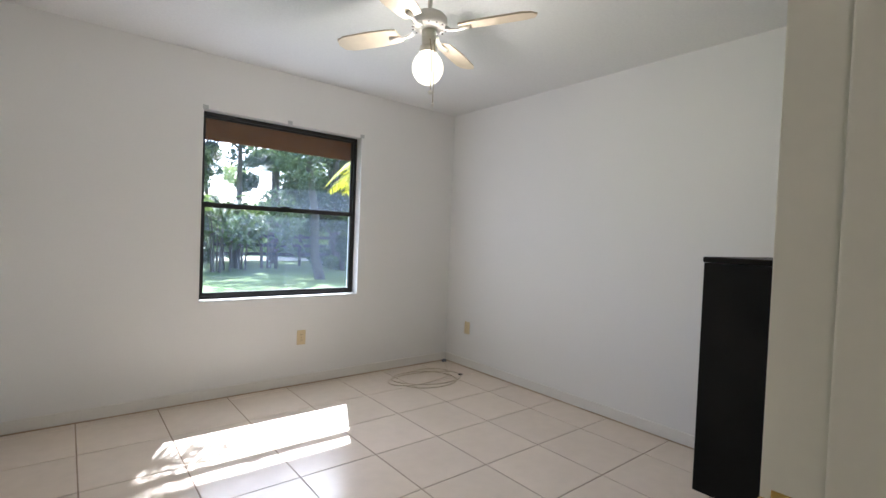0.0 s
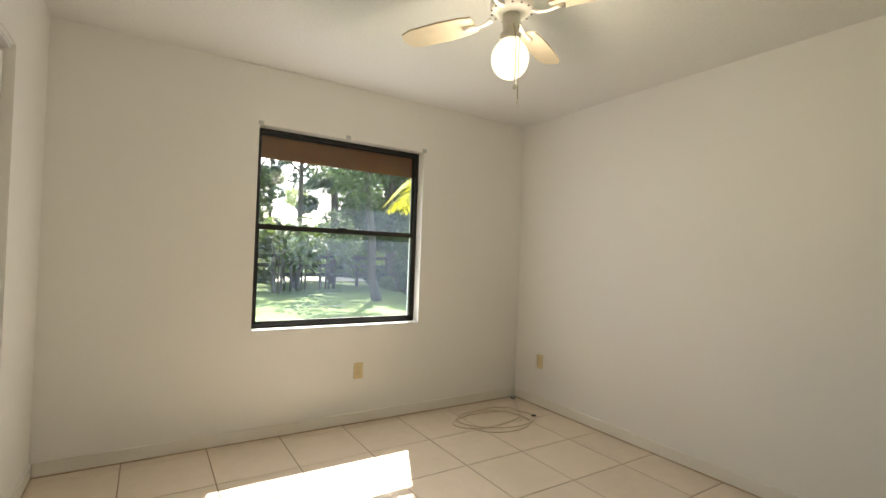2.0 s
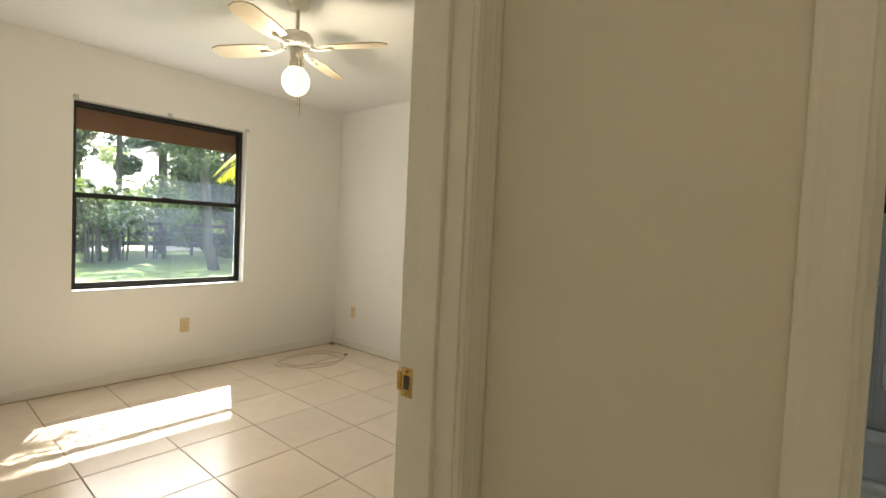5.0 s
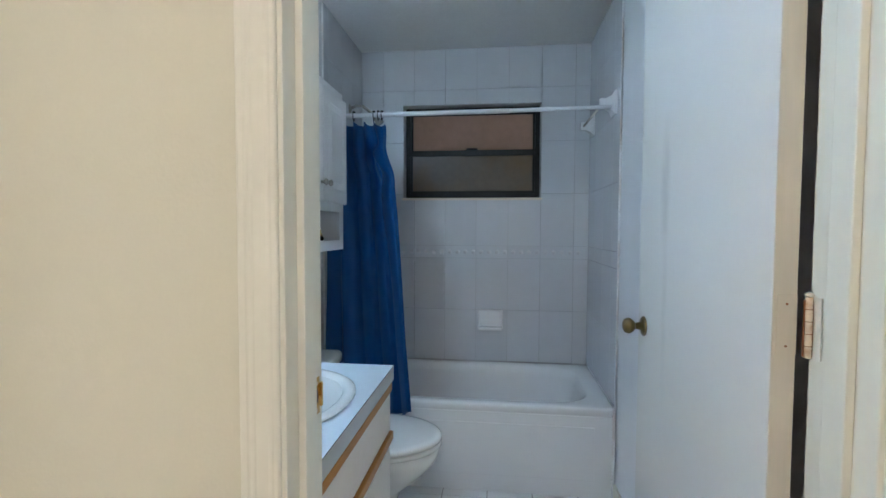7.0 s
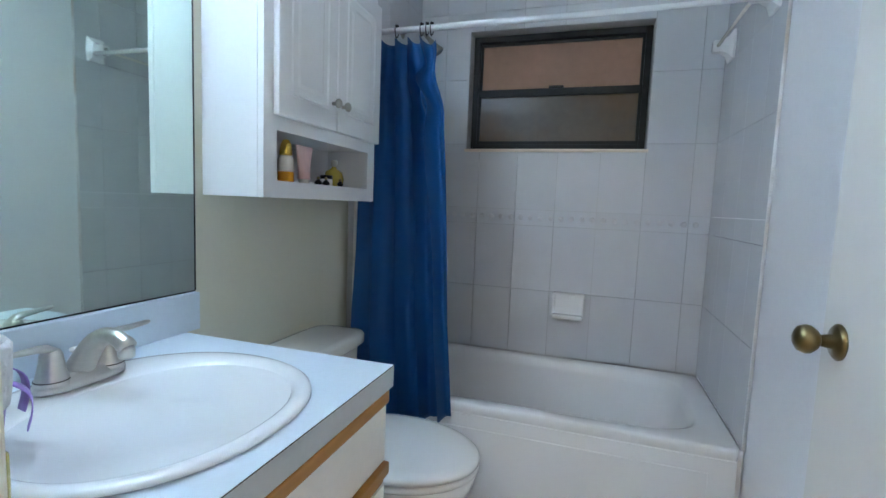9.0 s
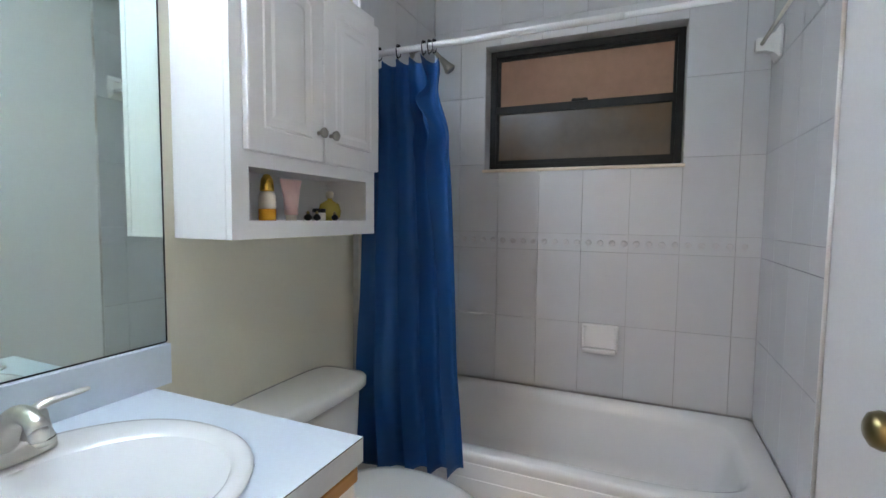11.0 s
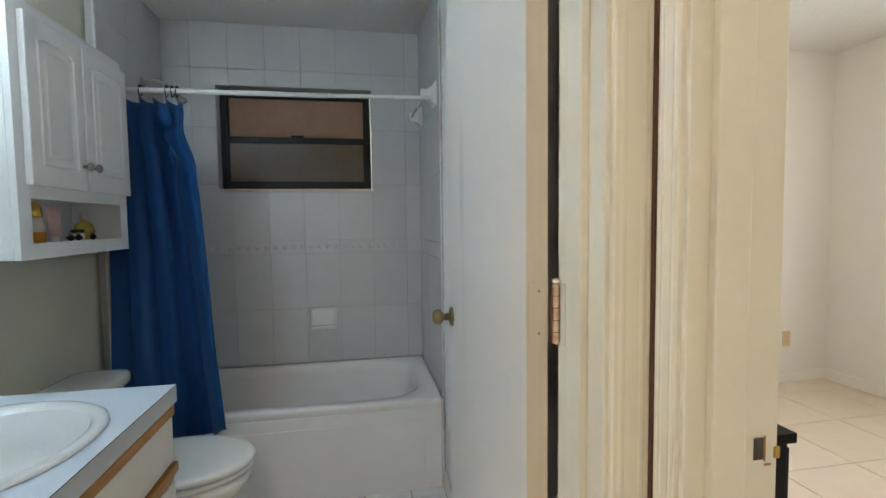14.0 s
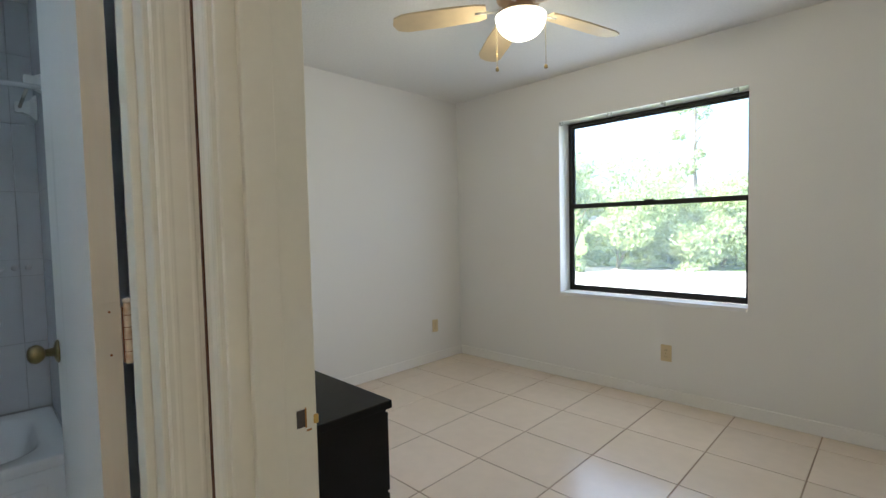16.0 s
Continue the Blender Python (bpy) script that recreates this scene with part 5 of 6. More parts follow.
def fan_two():
    x, y = FAN_TWO
    f = empty("ceiling_fan", x, y, 2.44, "antique ceiling fan with maple blades and a lit bowl", "ceiling fan")
    part("canopy", lathe(((0.085, 0), (0.088, -0.01), (0.07, -0.05), (0.05, -0.06)), x, y, 2.439, 28), FAN_BRASS, f, smooth=True)
    part("motor_housing", lathe(((0.05, 0.10), (0.10, 0.09), (0.115, 0.06), (0.11, 0.02), (0.085, 0.0)), x, y, 2.275, 32), FAN_BRASS, f, smooth=True)
    part("light_fitter", lathe(((0.06, 0.055), (0.065, 0.04), (0.10, 0.012), (0.112, 0.0)), x, y, 2.218, 32), FAN_BRASS, f, smooth=True)
    prof = [(0.118 * math.cos(t), -0.105 * math.sin(t)) for t in [math.pi / 2 * k / 12 for k in range(13)]]
    g = part("bowl", lathe(prof, x, y, 2.216, 40), glow("bowl_glow", (1.0, 0.88, 0.60), 0.6), f, "lit frosted glass bowl", True)
    g.visible_shadow = False
    for i in range(5):
        blade(x, y, 2.262, radians(36 + 72 * i), 0.61, 0.13, FAN_BLADE_B, f, drop=0.05)
    for dx, dy, zz in ((0.085, 0.075, 1.985), (-0.085, -0.075, 1.99)):
        part("pull_chain", tube(bmesh.new(), [(x + dx, y + dy, 2.24), (x + dx, y + dy, zz)], 0.0015, 6), OLD_BRASS, f)
        part("chain_fob", lathe(((0.002, 0.012), (0.008, 0.007), (0.008, -0.005), (0.001, -0.009)), x + dx, y + dy, zz - 0.006, 12), OLD_BRASS, f, smooth=True)


def black_cabinet():
    x0, x1, y0, y1, z0, z1 = 1.95, 2.65, 0.345, 0.889, 0.361, 1.200
    c = empty("black_cabinet", (x0 + x1) / 2, (y0 + y1) / 2, 0, "tall matt black cabinet raised on short legs", "cabinet")
    part("body", one(x0 + 0.003, x1, y0, y1 - 0.004, z0, z1 - 0.022, bevel=0.003), BLACK, c)
    part("top", one(x0, x1 + 0.003, y0, y1, z1 - 0.021, z1, bevel=0.006, seg=3), BLACK, c)
    for lx in (x0 + 0.12, x1 - 0.12):
        for ly in (y0 + 0.10, y1 - 0.14):
            part("leg", one(lx - 0.02, lx + 0.02, ly - 0.02, ly + 0.02, 0.004, z0, bevel=0.003), BLACK, c)
    p = part("name_plate", one(x0 + 0.001, x0 + 0.0028, 0.570, 0.640, 1.090, 1.131, bevel=0.0005), BLANK, c, "worn brass-coloured maker's plate")
    part("plate_bar", boxes((x0 - 0.0005, x0 + 0.0009, 0.573, 0.608, 1.112, 1.123), (x0 - 0.0005, x0 + 0.0009, 0.573, 0.608, 1.096, 1.106)), LABEL_BAR, p)
    part("plate_mark", boxes((x0 - 0.0005, x0 + 0.0009, 0.624, 0.629, 1.118, 1.126)), LABEL_BAR, p)
    r = empty("remote_control", 2.23, 0.66, z1, "flat beige remote lying on the black cabinet", "remote control")
    part("case", one(2.20, 2.26, 0.58, 0.74, z1, z1 + 0.016, bevel=0.005), BEIGE, r)
    part("keypad", one(2.208, 2.252, 0.59, 0.70, z1 + 0.0162, z1 + 0.018, bevel=0.001), GREY_CLOTH, r)
    bm = bmesh.new()
    n = 26
    g = []
    for j in range(n + 1):
        row = []
        for i in range(n + 1):
            u, v = i / n * 2 - 1, j / n * 2 - 1
            hgt = 0.055 * max(0.0, 1 - (u * u + v * v) * 0.8) + 0.018 * noise.noise(Vector((u * 2.3, v * 2.3, 3.0))) + 0.006
            row.append(bm.verts.new((2.22 + 0.16 * u, 0.46 + 0.085 * v, z1 + max(0.003, hgt))))
        g.append(row)
    for j in range(n):
        for i in range(n):
            bm.faces.new((g[j][i], g[j][i + 1], g[j + 1][i + 1], g[j + 1][i]))
    low = bmesh.ops.extrude_face_region(bm, geom=bm.faces[:])
    for v in low["geom"]:
        if isinstance(v, bmesh.types.BMVert):
            v.co.z = z1 + 0.001
    bmesh.ops.recalc_face_normals(bm, faces=bm.faces)
    tagged(mesh_ob("folded_cloth", bm, GREY_CLOTH, True), "crumpled grey-blue cloth lying on the black cabinet", "cloth")


def black_dresser():
    x0, x1, y0, y1, z1 = 1.103, 1.95, -1.70, -1.275, 0.776
    c = empty("black_dresser", (x0 + x1) / 2, (y0 + y1) / 2, 0, "low black dresser with a slightly overhanging top", "dresser")
    part("body", one(x0 + 0.010, x1 - 0.010, y0 + 0.014, y1, 0.05, z1 - 0.024, bevel=0.002), BLACK, c)
    part("plinth", one(x0 + 0.012, x1 - 0.02, y0 + 0.03, y1, 0.004, 0.05, bevel=0.001), BLACK, c)
    part("top", one(x0, x1, y0, y1, z1 - 0.023, z1, bevel=0.003), BLACK, c)
    for k in range(3):
        d = part("drawer_front", one(x0 + 0.014, x1 - 0.014, y0 + 0.004, y0 + 0.0135, 0.06 + 0.229 * k, 0.28 + 0.229 * k, bevel=0.002), BLACK, c)
        for kx in (x0 + 0.22, x1 - 0.22):
            part("knob", lathe(((0.006, 0), (0.006, -0.012), (0.013, -0.016), (0.012, -0.024), (0.001, -0.026)), kx, y0 + 0.004, 0.17 + 0.229 * k, 14, "Y"), BLACK_METAL, d, smooth=True)


def cable_coil():
    rnd = random.Random(5)
    pts = []
    for i in range(100):
        a = 2 * math.pi * i / 34
        r = 0.255 + 0.05 * math.sin(1.7 * a) + 0.03 * math.sin(0.6 * a)
        pts.append((2.62 + 1.15 * r * math.cos(a) + 0.03 * math.sin(a * 0.4), 3.36 + 0.72 * r * math.sin(a) + 0.025 * math.cos(a * 0.7), 0.009 + 0.003 * (i // 34)))
    pts += [(2.94, 3.44, 0.012), (3.02, 3.56, 0.010), (3.08, 3.65, 0.010), (3.10, 3.69, 0.012)]
    c = empty("cable_coil", 2.62, 3.36, 0.006, "loose beige cable coiled on the floor tiles", "cable")
    part("cable", tube(bmesh.new(), pts, 0.0032, 6), CABLE, c, smooth=True)
    part("plug", one(3.09, 3.13, 3.69, 3.72, 0.005, 0.030, bevel=0.006), GREY_CLOTH, c, "small grey plug")
    part("connector", one(2.94, 2.97, 3.27, 3.29, 0.006, 0.018, bevel=0.003), BLACK_METAL, c)


fan_one()
fan_two()
black_cabinet()
black_dresser()
cable_coil()


# Out-of-view ceiling light, added only to brighten the hall.
def hall_fill_light():
    h = empty("hall_fill_light", -0.75, -0.45, 2.44, "unseen round ceiling light added to fill the hall", "ceiling light")
    part("base", lathe(((0.14, 0), (0.14, -0.015), (0.13, -0.02)), -0.75, -0.45, 2.4395, 28), FAN_WHITE, h)
    part("diffuser", lathe(((0.128, -0.0), (0.125, -0.03), (0.09, -0.06), (0.001, -0.075)), -0.75, -0.45, 2.419, 32), glow("warm_fill", (1.0, 0.80, 0.60), 5.0), h, smooth=True)


hall_fill_light()


# ---- outdoors ----
structure("ground", box(bmesh.new(), -400, 400, -400, 400, -0.35, -0.15), GRASS, "rough sunlit lawn round the house", "ground")


def leaf_cloud(blobs, size, seed, stretch=1.6, droop=0.0):
    """Many small two-triangle leaves in uneven clumps; blobs: (x, y, z, radius, count)."""
    rng = np.random.RandomState(seed)
    vs = []
    for x, y, z, r, n in blobs:
        d = rng.normal(size=(n, 3))
        d /= np.linalg.norm(d, axis=1)[:, None]
        p = d * (r * rng.uniform(0.35, 1.0, (n, 1)) ** 0.6) * np.array([1, 1, 0.8]) + np.array([x, y, z])
        a = rng.normal(size=(n, 3))
        a[:, 2] -= droop
        a /= np.linalg.norm(a, axis=1)[:, None]
        b = np.cross(a, rng.normal(size=(n, 3)))
        b /= np.linalg.norm(b, axis=1)[:, None]
        s = size * rng.uniform(0.6, 1.3, (n, 1))
        a, b = a * s * stretch * 0.5, b * s * 0.5
        vs.append(np.stack([p - a, p - b * 0.8, p + a, p + b * 0.8], 1).reshape(-1, 3))
    v = np.concatenate(vs)
    f = np.arange(len(v)).reshape(-1, 4)
    me = bpy.data.meshes.new("crown")
    me.from_pydata(v.tolist(), [], f.tolist())
    return me


def clumps(cx, cy, cz, rx, rz, n, r, count, seed):
    rng = random.Random(seed)
    return [(cx + rng.gauss(0, rx * 0.5), cy + rng.gauss(0, rx * 0.5), cz + rng.gauss(0, rz * 0.5), r * rng.uniform(0.6, 1.25), count) for _ in range(n)]


def crown(name, me, mat, parent):
    me.materials.append(mat)
    ob = new(name, me)
    ob.parent = parent
    ob.matrix_parent_inverse = Matrix.Translation(-base_of(parent))
    return ob


def tree(x, y, height, radius, lean, mat, seed, label, spread=2.2, size=0.16, count=260, n=16, low=0.55):
    rng = random.Random(seed)
    t = empty("tree", x, y, -0.15, label, "tree")
    pts = [(x + lean[0] * k + 0.06 * rng.uniform(-1, 1), y + lean[1] * k, -0.16 + height * k) for k in (0, 0.12, 0.3, 0.5, 0.7, 0.9)]
    bm = tube(bmesh.new(), pts, radius, 10, [radius * q for q in (1.35, 1.05, 0.95, 0.8, 0.6, 0.35)])
    for i in range(6):
        k = rng.uniform(0.45, 0.85)
        a = rng.uniform(0, 6.28)
        p = Vector((x + lean[0] * k, y + lean[1] * k, height * k))
        L = spread * rng.uniform(0.6, 1.0)
        tube(bm, [p, p + Vector((math.cos(a) * L * 0.5, math.sin(a) * L * 0.5, L * 0.35)), p + Vector((math.cos(a) * L, math.sin(a) * L, L * 0.55))], 0.05, 6, [radius * 0.45, radius * 0.3, radius * 0.12])
    part("trunk", bm, BARK, t, smooth=True)
    crown("crown", leaf_cloud(clumps(x + lean[0], y + lean[1], -0.15 + height * (low + 1) / 2, spread, height * (1 - low) * 0.8, n, spread * 0.42, count, seed), size, seed), mat, t)
    return t


def frond_plant(x, y, height, n, mat, seed, label, name="palm", length=1.3, trunk=0.05, leaflets=22, wide=0.5):
    rng = random.Random(seed)
    t = empty(name, x, y, -0.15, label, "palm")
    part("trunk", tube(bmesh.new(), [(x, y, -0.16), (x + 0.05, y, height * 0.5), (x + 0.02, y, height)], trunk, 8, [trunk * 1.3, trunk, trunk * 0.8]), BARK, t, smooth=True)
    for i in range(n):
        a = 2 * math.pi * i / n + rng.uniform(-0.3, 0.3)
        up = rng.uniform(0.3, 1.1)
        L = length * rng.uniform(0.8, 1.15)
        spine = []
        for k in range(9):
            q = k / 8
            spine.append(Vector((x + math.cos(a) * L * q, y + math.sin(a) * L * q, height + L * (up * q - (up + 0.35) * q * q))))
        bm = tube(bmesh.new(), spine, 0.01, 5, [0.016 * (1 - 0.8 * k / 8) for k in range(9)])
        side = Vector((-math.sin(a), math.cos(a), 0))
        for k in range(leaflets):
            q = 0.12 + 0.86 * k / leaflets
            f = q * 8
            i0 = min(7, int(f))
            p = spine[i0].lerp(spine[i0 + 1], f - i0)
            ll = L * wide * math.sin(math.pi * min(0.95, q * 0.85 + 0.12))
            ahead = (spine[i0 + 1] - spine[i0]).normalized()
            for s in (-1, 1):
                tip = p + (side * s * 0.75 + ahead * 0.6).normalized() * ll + Vector((0, 0, -0.25 * ll))
                w = ahead * 0.016
                v = [bm.verts.new(c) for c in (p - w, p + w, (p + tip) / 2 + w * 1.3 + Vector((0, 0, 0.03 * ll)), tip, (p + tip) / 2 - w * 1.3)]
                bm.faces.new(v)
        part("frond", bm, mat, t)
    return t


def broad_plant(x, y, height, n, mat, seed, label):
    """Upright stems with long paddle leaves."""
    rng = random.Random(seed)
    t = empty("banana_plant", x, y, -0.15, label, "plant")
    for i in range(n):
        a, r = rng.uniform(0, 6.28), rng.uniform(0.05, 0.45)
        bx0, by0 = x + r * math.cos(a), y + r * math.sin(a)
        h = height * rng.uniform(0.6, 1.05)
        part("stem", tube(bmesh.new(), [(bx0, by0, -0.16), (bx0 + 0.05 * math.cos(a), by0 + 0.05 * math.sin(a), h * 0.5), (bx0 + 0.2 * math.cos(a), by0 + 0.2 * math.sin(a), h)], 0.02, 6, [0.034, 0.026, 0.014]), BARK, t, smooth=True)
        for k in range(5):
            b = a + rng.uniform(-2.0, 2.0)
            L = rng.uniform(0.7, 1.2)
            rows = []
            for q in (0, 0.15, 0.35, 0.6, 0.85, 1.0):
                w = 0.17 * math.sin(math.pi * min(0.97, 0.08 + q * 0.9))
                c = Vector((bx0 + 0.2 * math.cos(a) + math.cos(b) * L * q, by0 + 0.2 * math.sin(a) + math.sin(b) * L * q, h + L * (0.8 * q - 0.95 * q * q) - 0.20 * k))
                s = Vector((-math.sin(b), math.cos(b), 0)) * w
                rows.append([c - s + Vector((0, 0, 0.3 * w)), c, c + s + Vector((0, 0, 0.3 * w))])
            part("leaf", loft(rows, close=False, cap=False), mat, t)
    return t


def bush(x, y, r, h, mat, seed, label, size=0.09, count=900, n=12):
    t = empty("bush", x, y, -0.15, label, "bush", "garden bushes")
    bm = bmesh.new()
    rng = random.Random(seed)
    for i in range(5):
        a = rng.uniform(0, 6.28)
        tube(bm, [(x, y, -0.16), (x + 0.3 * r * math.cos(a), y + 0.3 * r * math.sin(a), h * 0.4), (x + 0.7 * r * math.cos(a), y + 0.7 * r * math.sin(a), h * 0.8)], 0.03, 5, [0.04, 0.03, 0.012])
    part("branches", bm, BARK, t)
    crown("foliage", leaf_cloud(clumps(x, y, h * 0.5, r * 1.1, h * 0.75, n, min(r, h) * 0.42, count, seed), size, seed), mat, t)


# garden seen from the first bedroom
tree(4.9, 17.9, 9.0, 0.10, (0.2, 0.0), LEAF_DARK, 11, "dark leafy tree with a straight trunk on the lawn", spread=1.5, n=8, low=0.40, size=0.12, count=240)
tree(2.9, 16.6, 6.0, 0.07, (-0.1, 0.0), LEAF, 17, "slim leafy tree beside the lawn", spread=0.9, n=12, low=0.30, size=0.09, count=200)
frond_plant(7.6, 22.0, 4.6, 18, LEAF_DARK, 18, "dark cabbage palm with hanging fronds", length=1.5, trunk=0.12, wide=0.5)
tree(9.9, 20.5, 10.0, 0.12, (-0.3, 0.0), LEAF, 12, "tall shade tree in the garden", spread=2.3, n=16, size=0.12, low=0.25, count=560)
tree(11.4, 27.0, 8.5, 0.13, (0.0, 0.0), LEAF, 13, "leafy tree behind the fence", spread=3.0, n=18, size=0.14, low=0.3, count=420)
tree(11.5, 23.0, 9.5, 0.14, (-0.4, 0.0), LEAF_LIGHT, 14, "light green tree behind the fence", spread=3.4, n=22, size=0.14, low=0.15, count=480)
tree(6.02, 13.2, 6.5, 0.12, (-0.6, 0.2), LEAF, 15, "leaning rough-barked tree with climbing leaves on the lawn", spread=1.5, n=16, size=0.09, low=0.12, count=330)
tree(3.9, 20.5, 7.5, 0.09, (0.1, 0.0), LEAF, 71, "feathery grey-green tree beyond the lawn", spread=1.3, n=26, size=0.10, low=0.12, count=420)
tree(5.2, 24.0, 8.0, 0.09, (0.0, 0.0), LEAF_DARK, 72, "thin tree beyond the fence", spread=0.8, n=16, size=0.10, low=0.25, count=260)
tree(8.9, 18.0, 7.5, 0.17, (-0.2, 0.0), LEAF, 73, "dense leafy tree with a pale trunk behind the lawn", spread=1.9, n=34, size=0.10, low=0.18, count=520)
frond_plant(7.05, 20.0, 4.2, 26, LEAF_DARK, 74, "dark cabbage palm with hanging fronds", length=1.25, trunk=0.12, wide=0.55)
frond_plant(8.2, 23.5, 5.0, 24, LEAF_DARK, 75, "dark cabbage palm with hanging fronds", length=1.5, trunk=0.12, wide=0.55)
# Stays out of view; added so its fronds break up the sun patch indoors.
frond_plant(0.75, 5.3, 3.0, 15, LEAF, 76, "unseen slender palm by the house wall, added to dapple the sun patch", length=1.3, wide=0.40, trunk=0.04)
broad_plant(3.9, 16.2, 2.2, 7, LEAF_LIGHT, 77, "clump of banana plants on the lawn")
structure("road", box(bmesh.new(), -40, 60, 21.5, 25.0, -0.149, -0.132), DIRT, "pale sandy road behind the fence", "road")
for k in range(7):
    bush(1.0 + 3.6 * k, 33.0 + 1.3 * (k % 3), 2.8, 2.9 + 0.7 * ((k * 5) % 3), LEAF_LIGHT if k % 2 else LEAF_SUNLIT, 80 + k, "bushy hedge beyond the sandy road", size=0.14)
broad_plant(4.6, 17.0, 2.3, 8, LEAF_LIGHT, 21, "clump of banana plants on the lawn")
broad_plant(5.9, 17.4, 1.9, 6, LEAF_LIGHT, 22, "clump of young banana plants on the lawn")
frond_plant(3.70, 5.35, 2.16, 16, LEAF_YELLOW, 23, "palm with bright yellow-green fronds", length=1.05, wide=0.36)
for i, (bx_, by_, br_, bh_) in enumerate(((3.2, 24, 2.2, 3.4), (6.0, 28, 2.6, 2.4), (9.5, 26, 2.4, 3.0), (13, 27, 2.6, 3.8), (5.6, 20.5, 1.0, 1.5), (8.2, 16.0, 1.0, 1.9), (7.3, 13.2, 0.7, 1.3))):
    bush(bx_, by_, br_, bh_, (LEAF_SUNLIT, LEAF_LIGHT, LEAF, LEAF_LIGHT)[i % 4], 40 + i, "leafy garden bush on the lawn")


def fence(y, x0, x1, label, step=2.4):
    f = empty("fence", x0, y, -0.15, label, "fence")
    n = int((x1 - x0) / step)
    for i in range(n + 1):
        x = x0 + i * step
        part("post", one(x - 0.05, x + 0.05, y - 0.05, y + 0.05, -0.16, 1.15, bevel=0.01), FENCE, f)
    for z in (0.25, 0.60, 0.95):
        part("rail", one(x0, x1, y - 0.075, y - 0.051, z, z + 0.13, bevel=0.006), FENCE, f)


fence(18.6, -2.0, 18.0, "dark post and rail fence across the garden")

# garden seen from the second bedroom
structure("pavement_drive", box(bmesh.new(), -12, 26, -15.5, -9.6, -0.149, -0.135), DIRT, "pale sandy drive in full sun", "drive")
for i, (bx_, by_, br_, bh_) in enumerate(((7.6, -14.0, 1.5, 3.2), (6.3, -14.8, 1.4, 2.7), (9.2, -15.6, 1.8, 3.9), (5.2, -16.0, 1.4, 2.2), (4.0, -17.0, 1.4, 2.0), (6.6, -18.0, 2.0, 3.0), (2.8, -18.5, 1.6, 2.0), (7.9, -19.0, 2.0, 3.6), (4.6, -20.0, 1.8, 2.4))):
    bush(bx_, by_, br_, bh_ * 0.84, LEAF_SUNLIT, 60 + i, "leafy bush beside the drive, sun glare put into its colour", size=0.085)
tree(7.3, -26.0, 8.5, 0.10, (0.1, 0), LEAF_SUNLIT, 31, "slim tall tree beyond the drive", spread=1.0, n=8, size=0.13, low=0.45, count=170)
fence(-17.0, 1.2, 6.0, "pale rail fence beyond the drive")


# ---- tiles ----
def floor_tiles(name, x0, x1, y0, y1, ox, oy, pitch, gap, top, mat, bed, label, piece="floor_tile"):
    f = structure(name, boxes((x0, x1, y0, y1, -0.12, top - 0.003)), bed, label, "floor")
    shared = None
    i0, i1 = math.floor((x0 - ox) / pitch), math.ceil((x1 - ox) / pitch)
    j0, j1 = math.floor((y0 - oy) / pitch), math.ceil((y1 - oy) / pitch)
    for i in range(i0, i1):
        for j in range(j0, j1):
            a0, a1 = max(x0, ox + i * pitch + gap), min(x1, ox + (i + 1) * pitch - gap)
            b0, b1 = max(y0, oy + j * pitch + gap), min(y1, oy + (j + 1) * pitch - gap)
            if a1 - a0 < 0.01 or b1 - b0 < 0.01:
                continue
            tile = part(piece, one(a0, a1, b0, b1, top - 0.004, top, bevel=0.0015, seg=1), mat, f)


floor_tiles("floor_bedroom", -0.15, 3.18, 0.20, 3.766, 0.248, 1.955, 0.4345, 0.0027, 0.004, FLOOR_TILE, GROUT, "large cream ceramic floor tiles with dark grout")
floor_tiles("floor_second_bedroom", -0.40, 3.20, -4.27, -1.20, 0.843, -3.20, 0.4335, 0.0027, 0.004, FLOOR_TILE, GROUT, "large cream ceramic floor tiles with dark grout")
floor_tiles("floor_hall", -2.2, 0.785, -1.20, 0.20, 0.248, 0.217, 0.4345, 0.0027, 0.004, FLOOR_TILE, GROUT, "large cream ceramic hall floor tiles")
structure("floor_closet", boxes((-0.85, -0.15, 0.33, 3.766, -0.12, 0.0)), GROUT, "plain closet floor", "floor")
structure("threshold", one(0.785, 0.924, -1.07, -0.32, -0.12, 0.006, bevel=0.002), SILL, "pale marble threshold of the bathroom", "threshold")
floor_tiles("floor_bathroom", 0.924, 2.40, -1.155, 0.27, 2.294, -1.20, 0.2095, 0.002, 0.004, BATH_TILE, BATH_GROUT, "small white square bathroom floor tiles", "bath_tile")

COLS = (0.236, 0.097, -0.096, -0.288, -0.479, -0.672, -0.866, -1.062, -1.146)
ROWS = (0.432, 0.748, 1.065, 1.142, 1.458, 1.772, 2.09, 2.335)
HOLE = (-0.866, -0.026, 1.42, 2.001)
back = tagged(empty("wall_tiles_back", 3.045, -0.45, 0.43), "white glazed wall tiles round the bathroom window", "wall tiles", kind="structure")


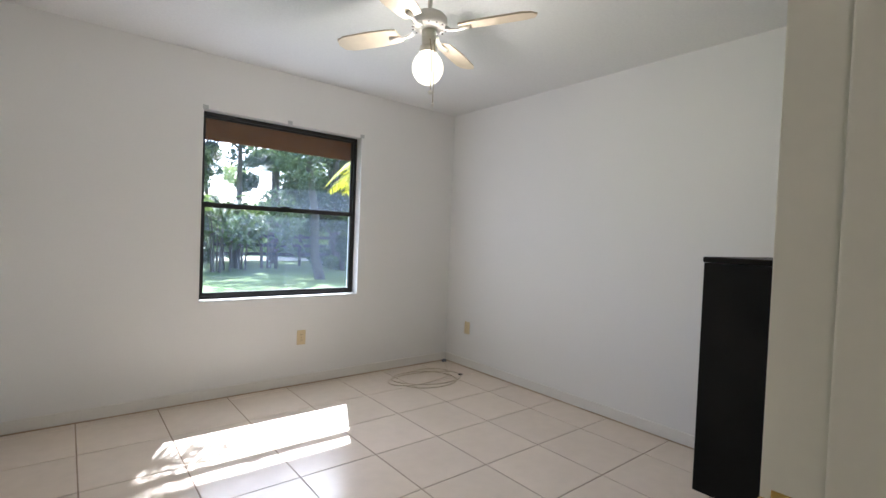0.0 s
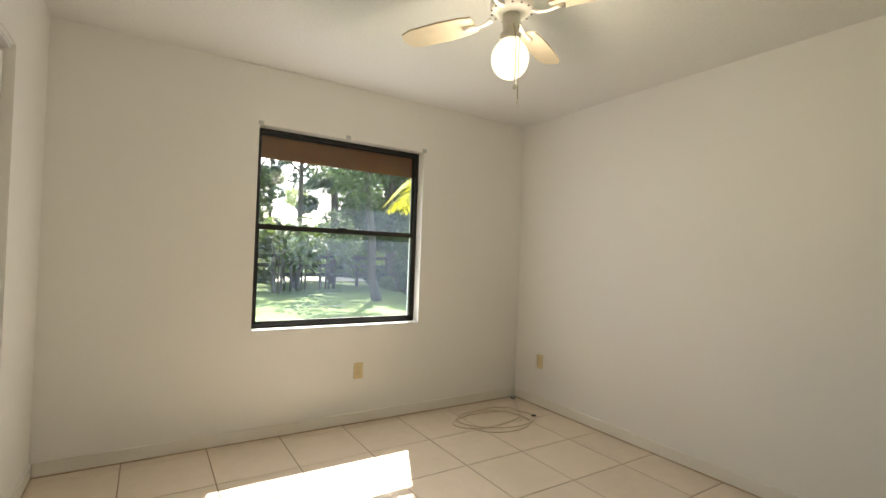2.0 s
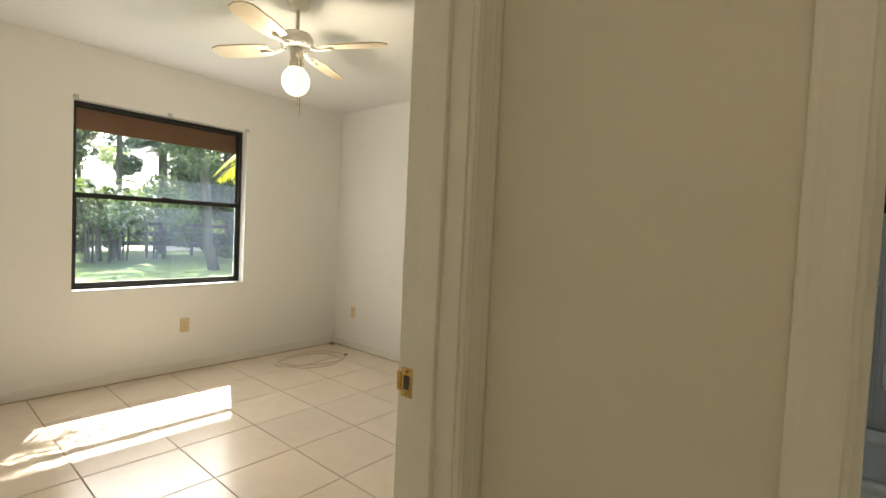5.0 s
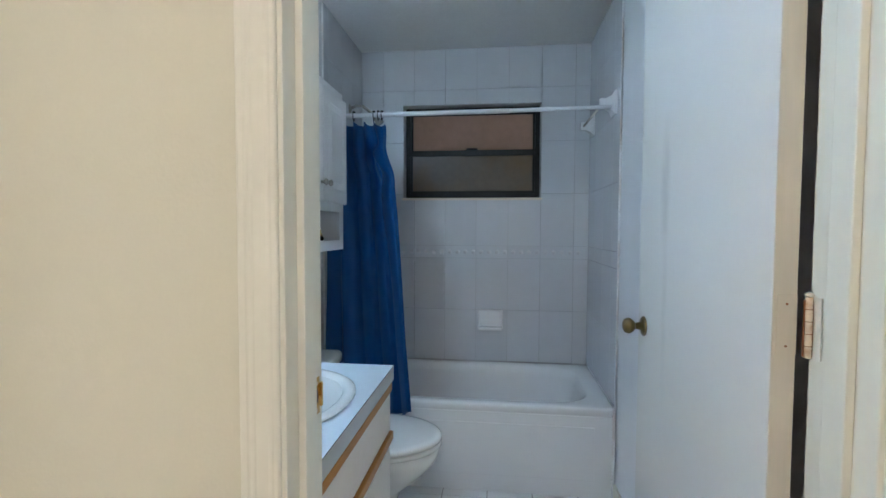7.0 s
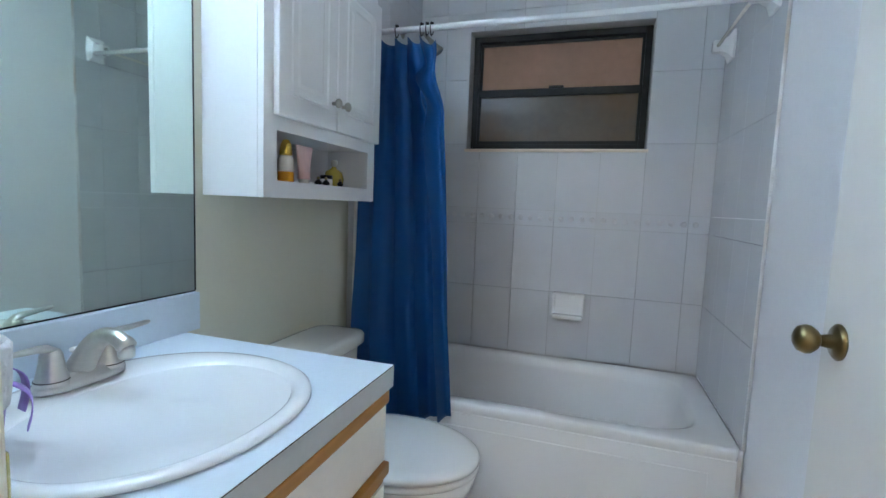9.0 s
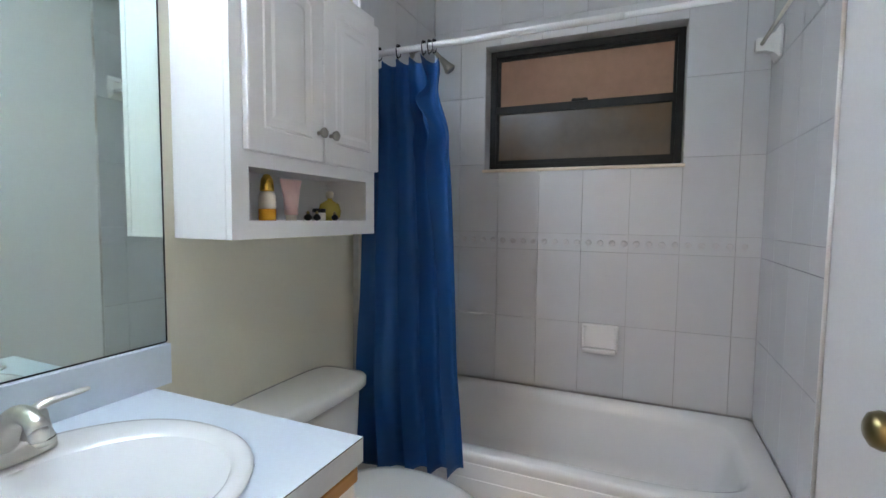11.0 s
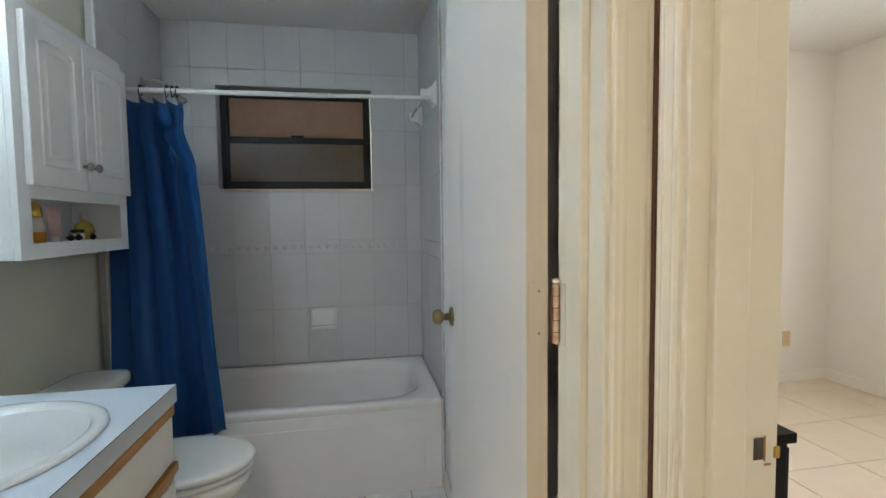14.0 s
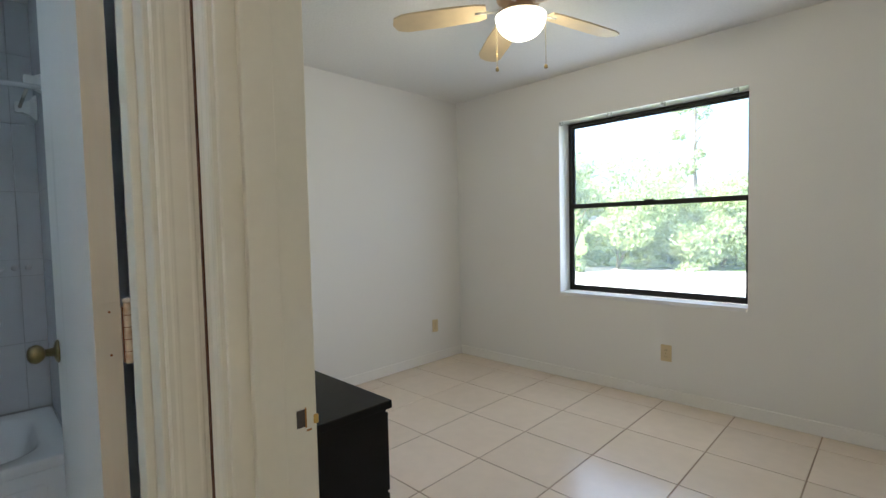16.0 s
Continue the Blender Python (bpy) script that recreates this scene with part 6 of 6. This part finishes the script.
def pieces(u0, u1, w0, w1, hole):
    """The rest of a tile where an opening cuts it."""
    h0, h1, k0, k1 = hole
    if u1 <= h0 or u0 >= h1 or w1 <= k0 or w0 >= k1:
        return [(u0, u1, w0, w1)]
    out = []
    if u0 < h0 - 0.004:
        out.append((u0, h0, w0, w1))
    if u1 > h1 + 0.004:
        out.append((h1, u1, w0, w1))
    a, b = max(u0, h0), min(u1, h1)
    if w0 < k0 - 0.004:
        out.append((a, b, w0, k0))
    if w1 > k1 + 0.004:
        out.append((a, b, k1, w1))
    return out


def border_dots(name, where, n, parent):
    bm = bmesh.new()
    for i in range(n):
        c, ax = where(i)
        s = lathe(((0.013, 0), (0.011, -0.0025), (0.004, -0.0035), (0.001, -0.0036)) if ax[1] < 0 else ((0.013, 0), (0.011, 0.0025), (0.004, 0.0035), (0.001, 0.0036)), *c, 10, ax[0])
        me = bpy.data.meshes.new("dot")
        s.to_mesh(me)
        s.free()
        bm.from_mesh(me)
        bpy.data.meshes.remove(me)
    tagged(part(name, bm, DOT_TILE, parent, "row of grey relief dots", True), kind="stuff")


g = 0.0009
for a, b in zip(COLS, COLS[1:]):
    for lo, hi in zip(ROWS, ROWS[1:]):
        for u0, u1, w0, w1 in pieces(b + g, a - g, lo + g, hi - g, HOLE):
            part("wall_tile", box(bmesh.new(), 3.045, 3.0555, u0, u1, w0, w1), WALL_TILE, back)
border_dots("border_relief", lambda i: ((3.045, 0.215 - 0.0484 * i, 1.1035), ("X", -1)), 28, back)
for name, wall_y, face_y, sgn, first in (("wall_tiles_south", -1.1555, -1.146, 1, 2.346), ("wall_tiles_north", 0.2445, 0.236, -1, 2.398)):
    side = tagged(empty(name, 2.7, face_y, 0.43), "white glazed wall tiles beside the bathtub", "wall tiles", kind="structure")
    xs = [3.044 - 0.193 * k for k in range(5)]
    xs = [x for x in xs if x > first + 0.03] + [first]
    lo_y, hi_y = sorted((wall_y, face_y))
    for a, b in zip(xs, xs[1:]):
        for lo, hi in zip(ROWS, ROWS[1:]):
            part("wall_tile", box(bmesh.new(), b + g, a - g, lo_y, hi_y, lo + g, hi - g), WALL_TILE, side)
    part("edge_bead", tube(bmesh.new(), [(first - 0.002, face_y - sgn * 0.003, 0.43), (first - 0.002, face_y - sgn * 0.003, 2.335)], 0.005, 8), CAULK, side, "white caulk bead", True)
structure("wall_tile_backing", boxes((2.396, 3.055, 0.2446, 0.27, 0, 2.335)), WALL_GROUT, "furred-out backing of the tub wall tiles", "wall")
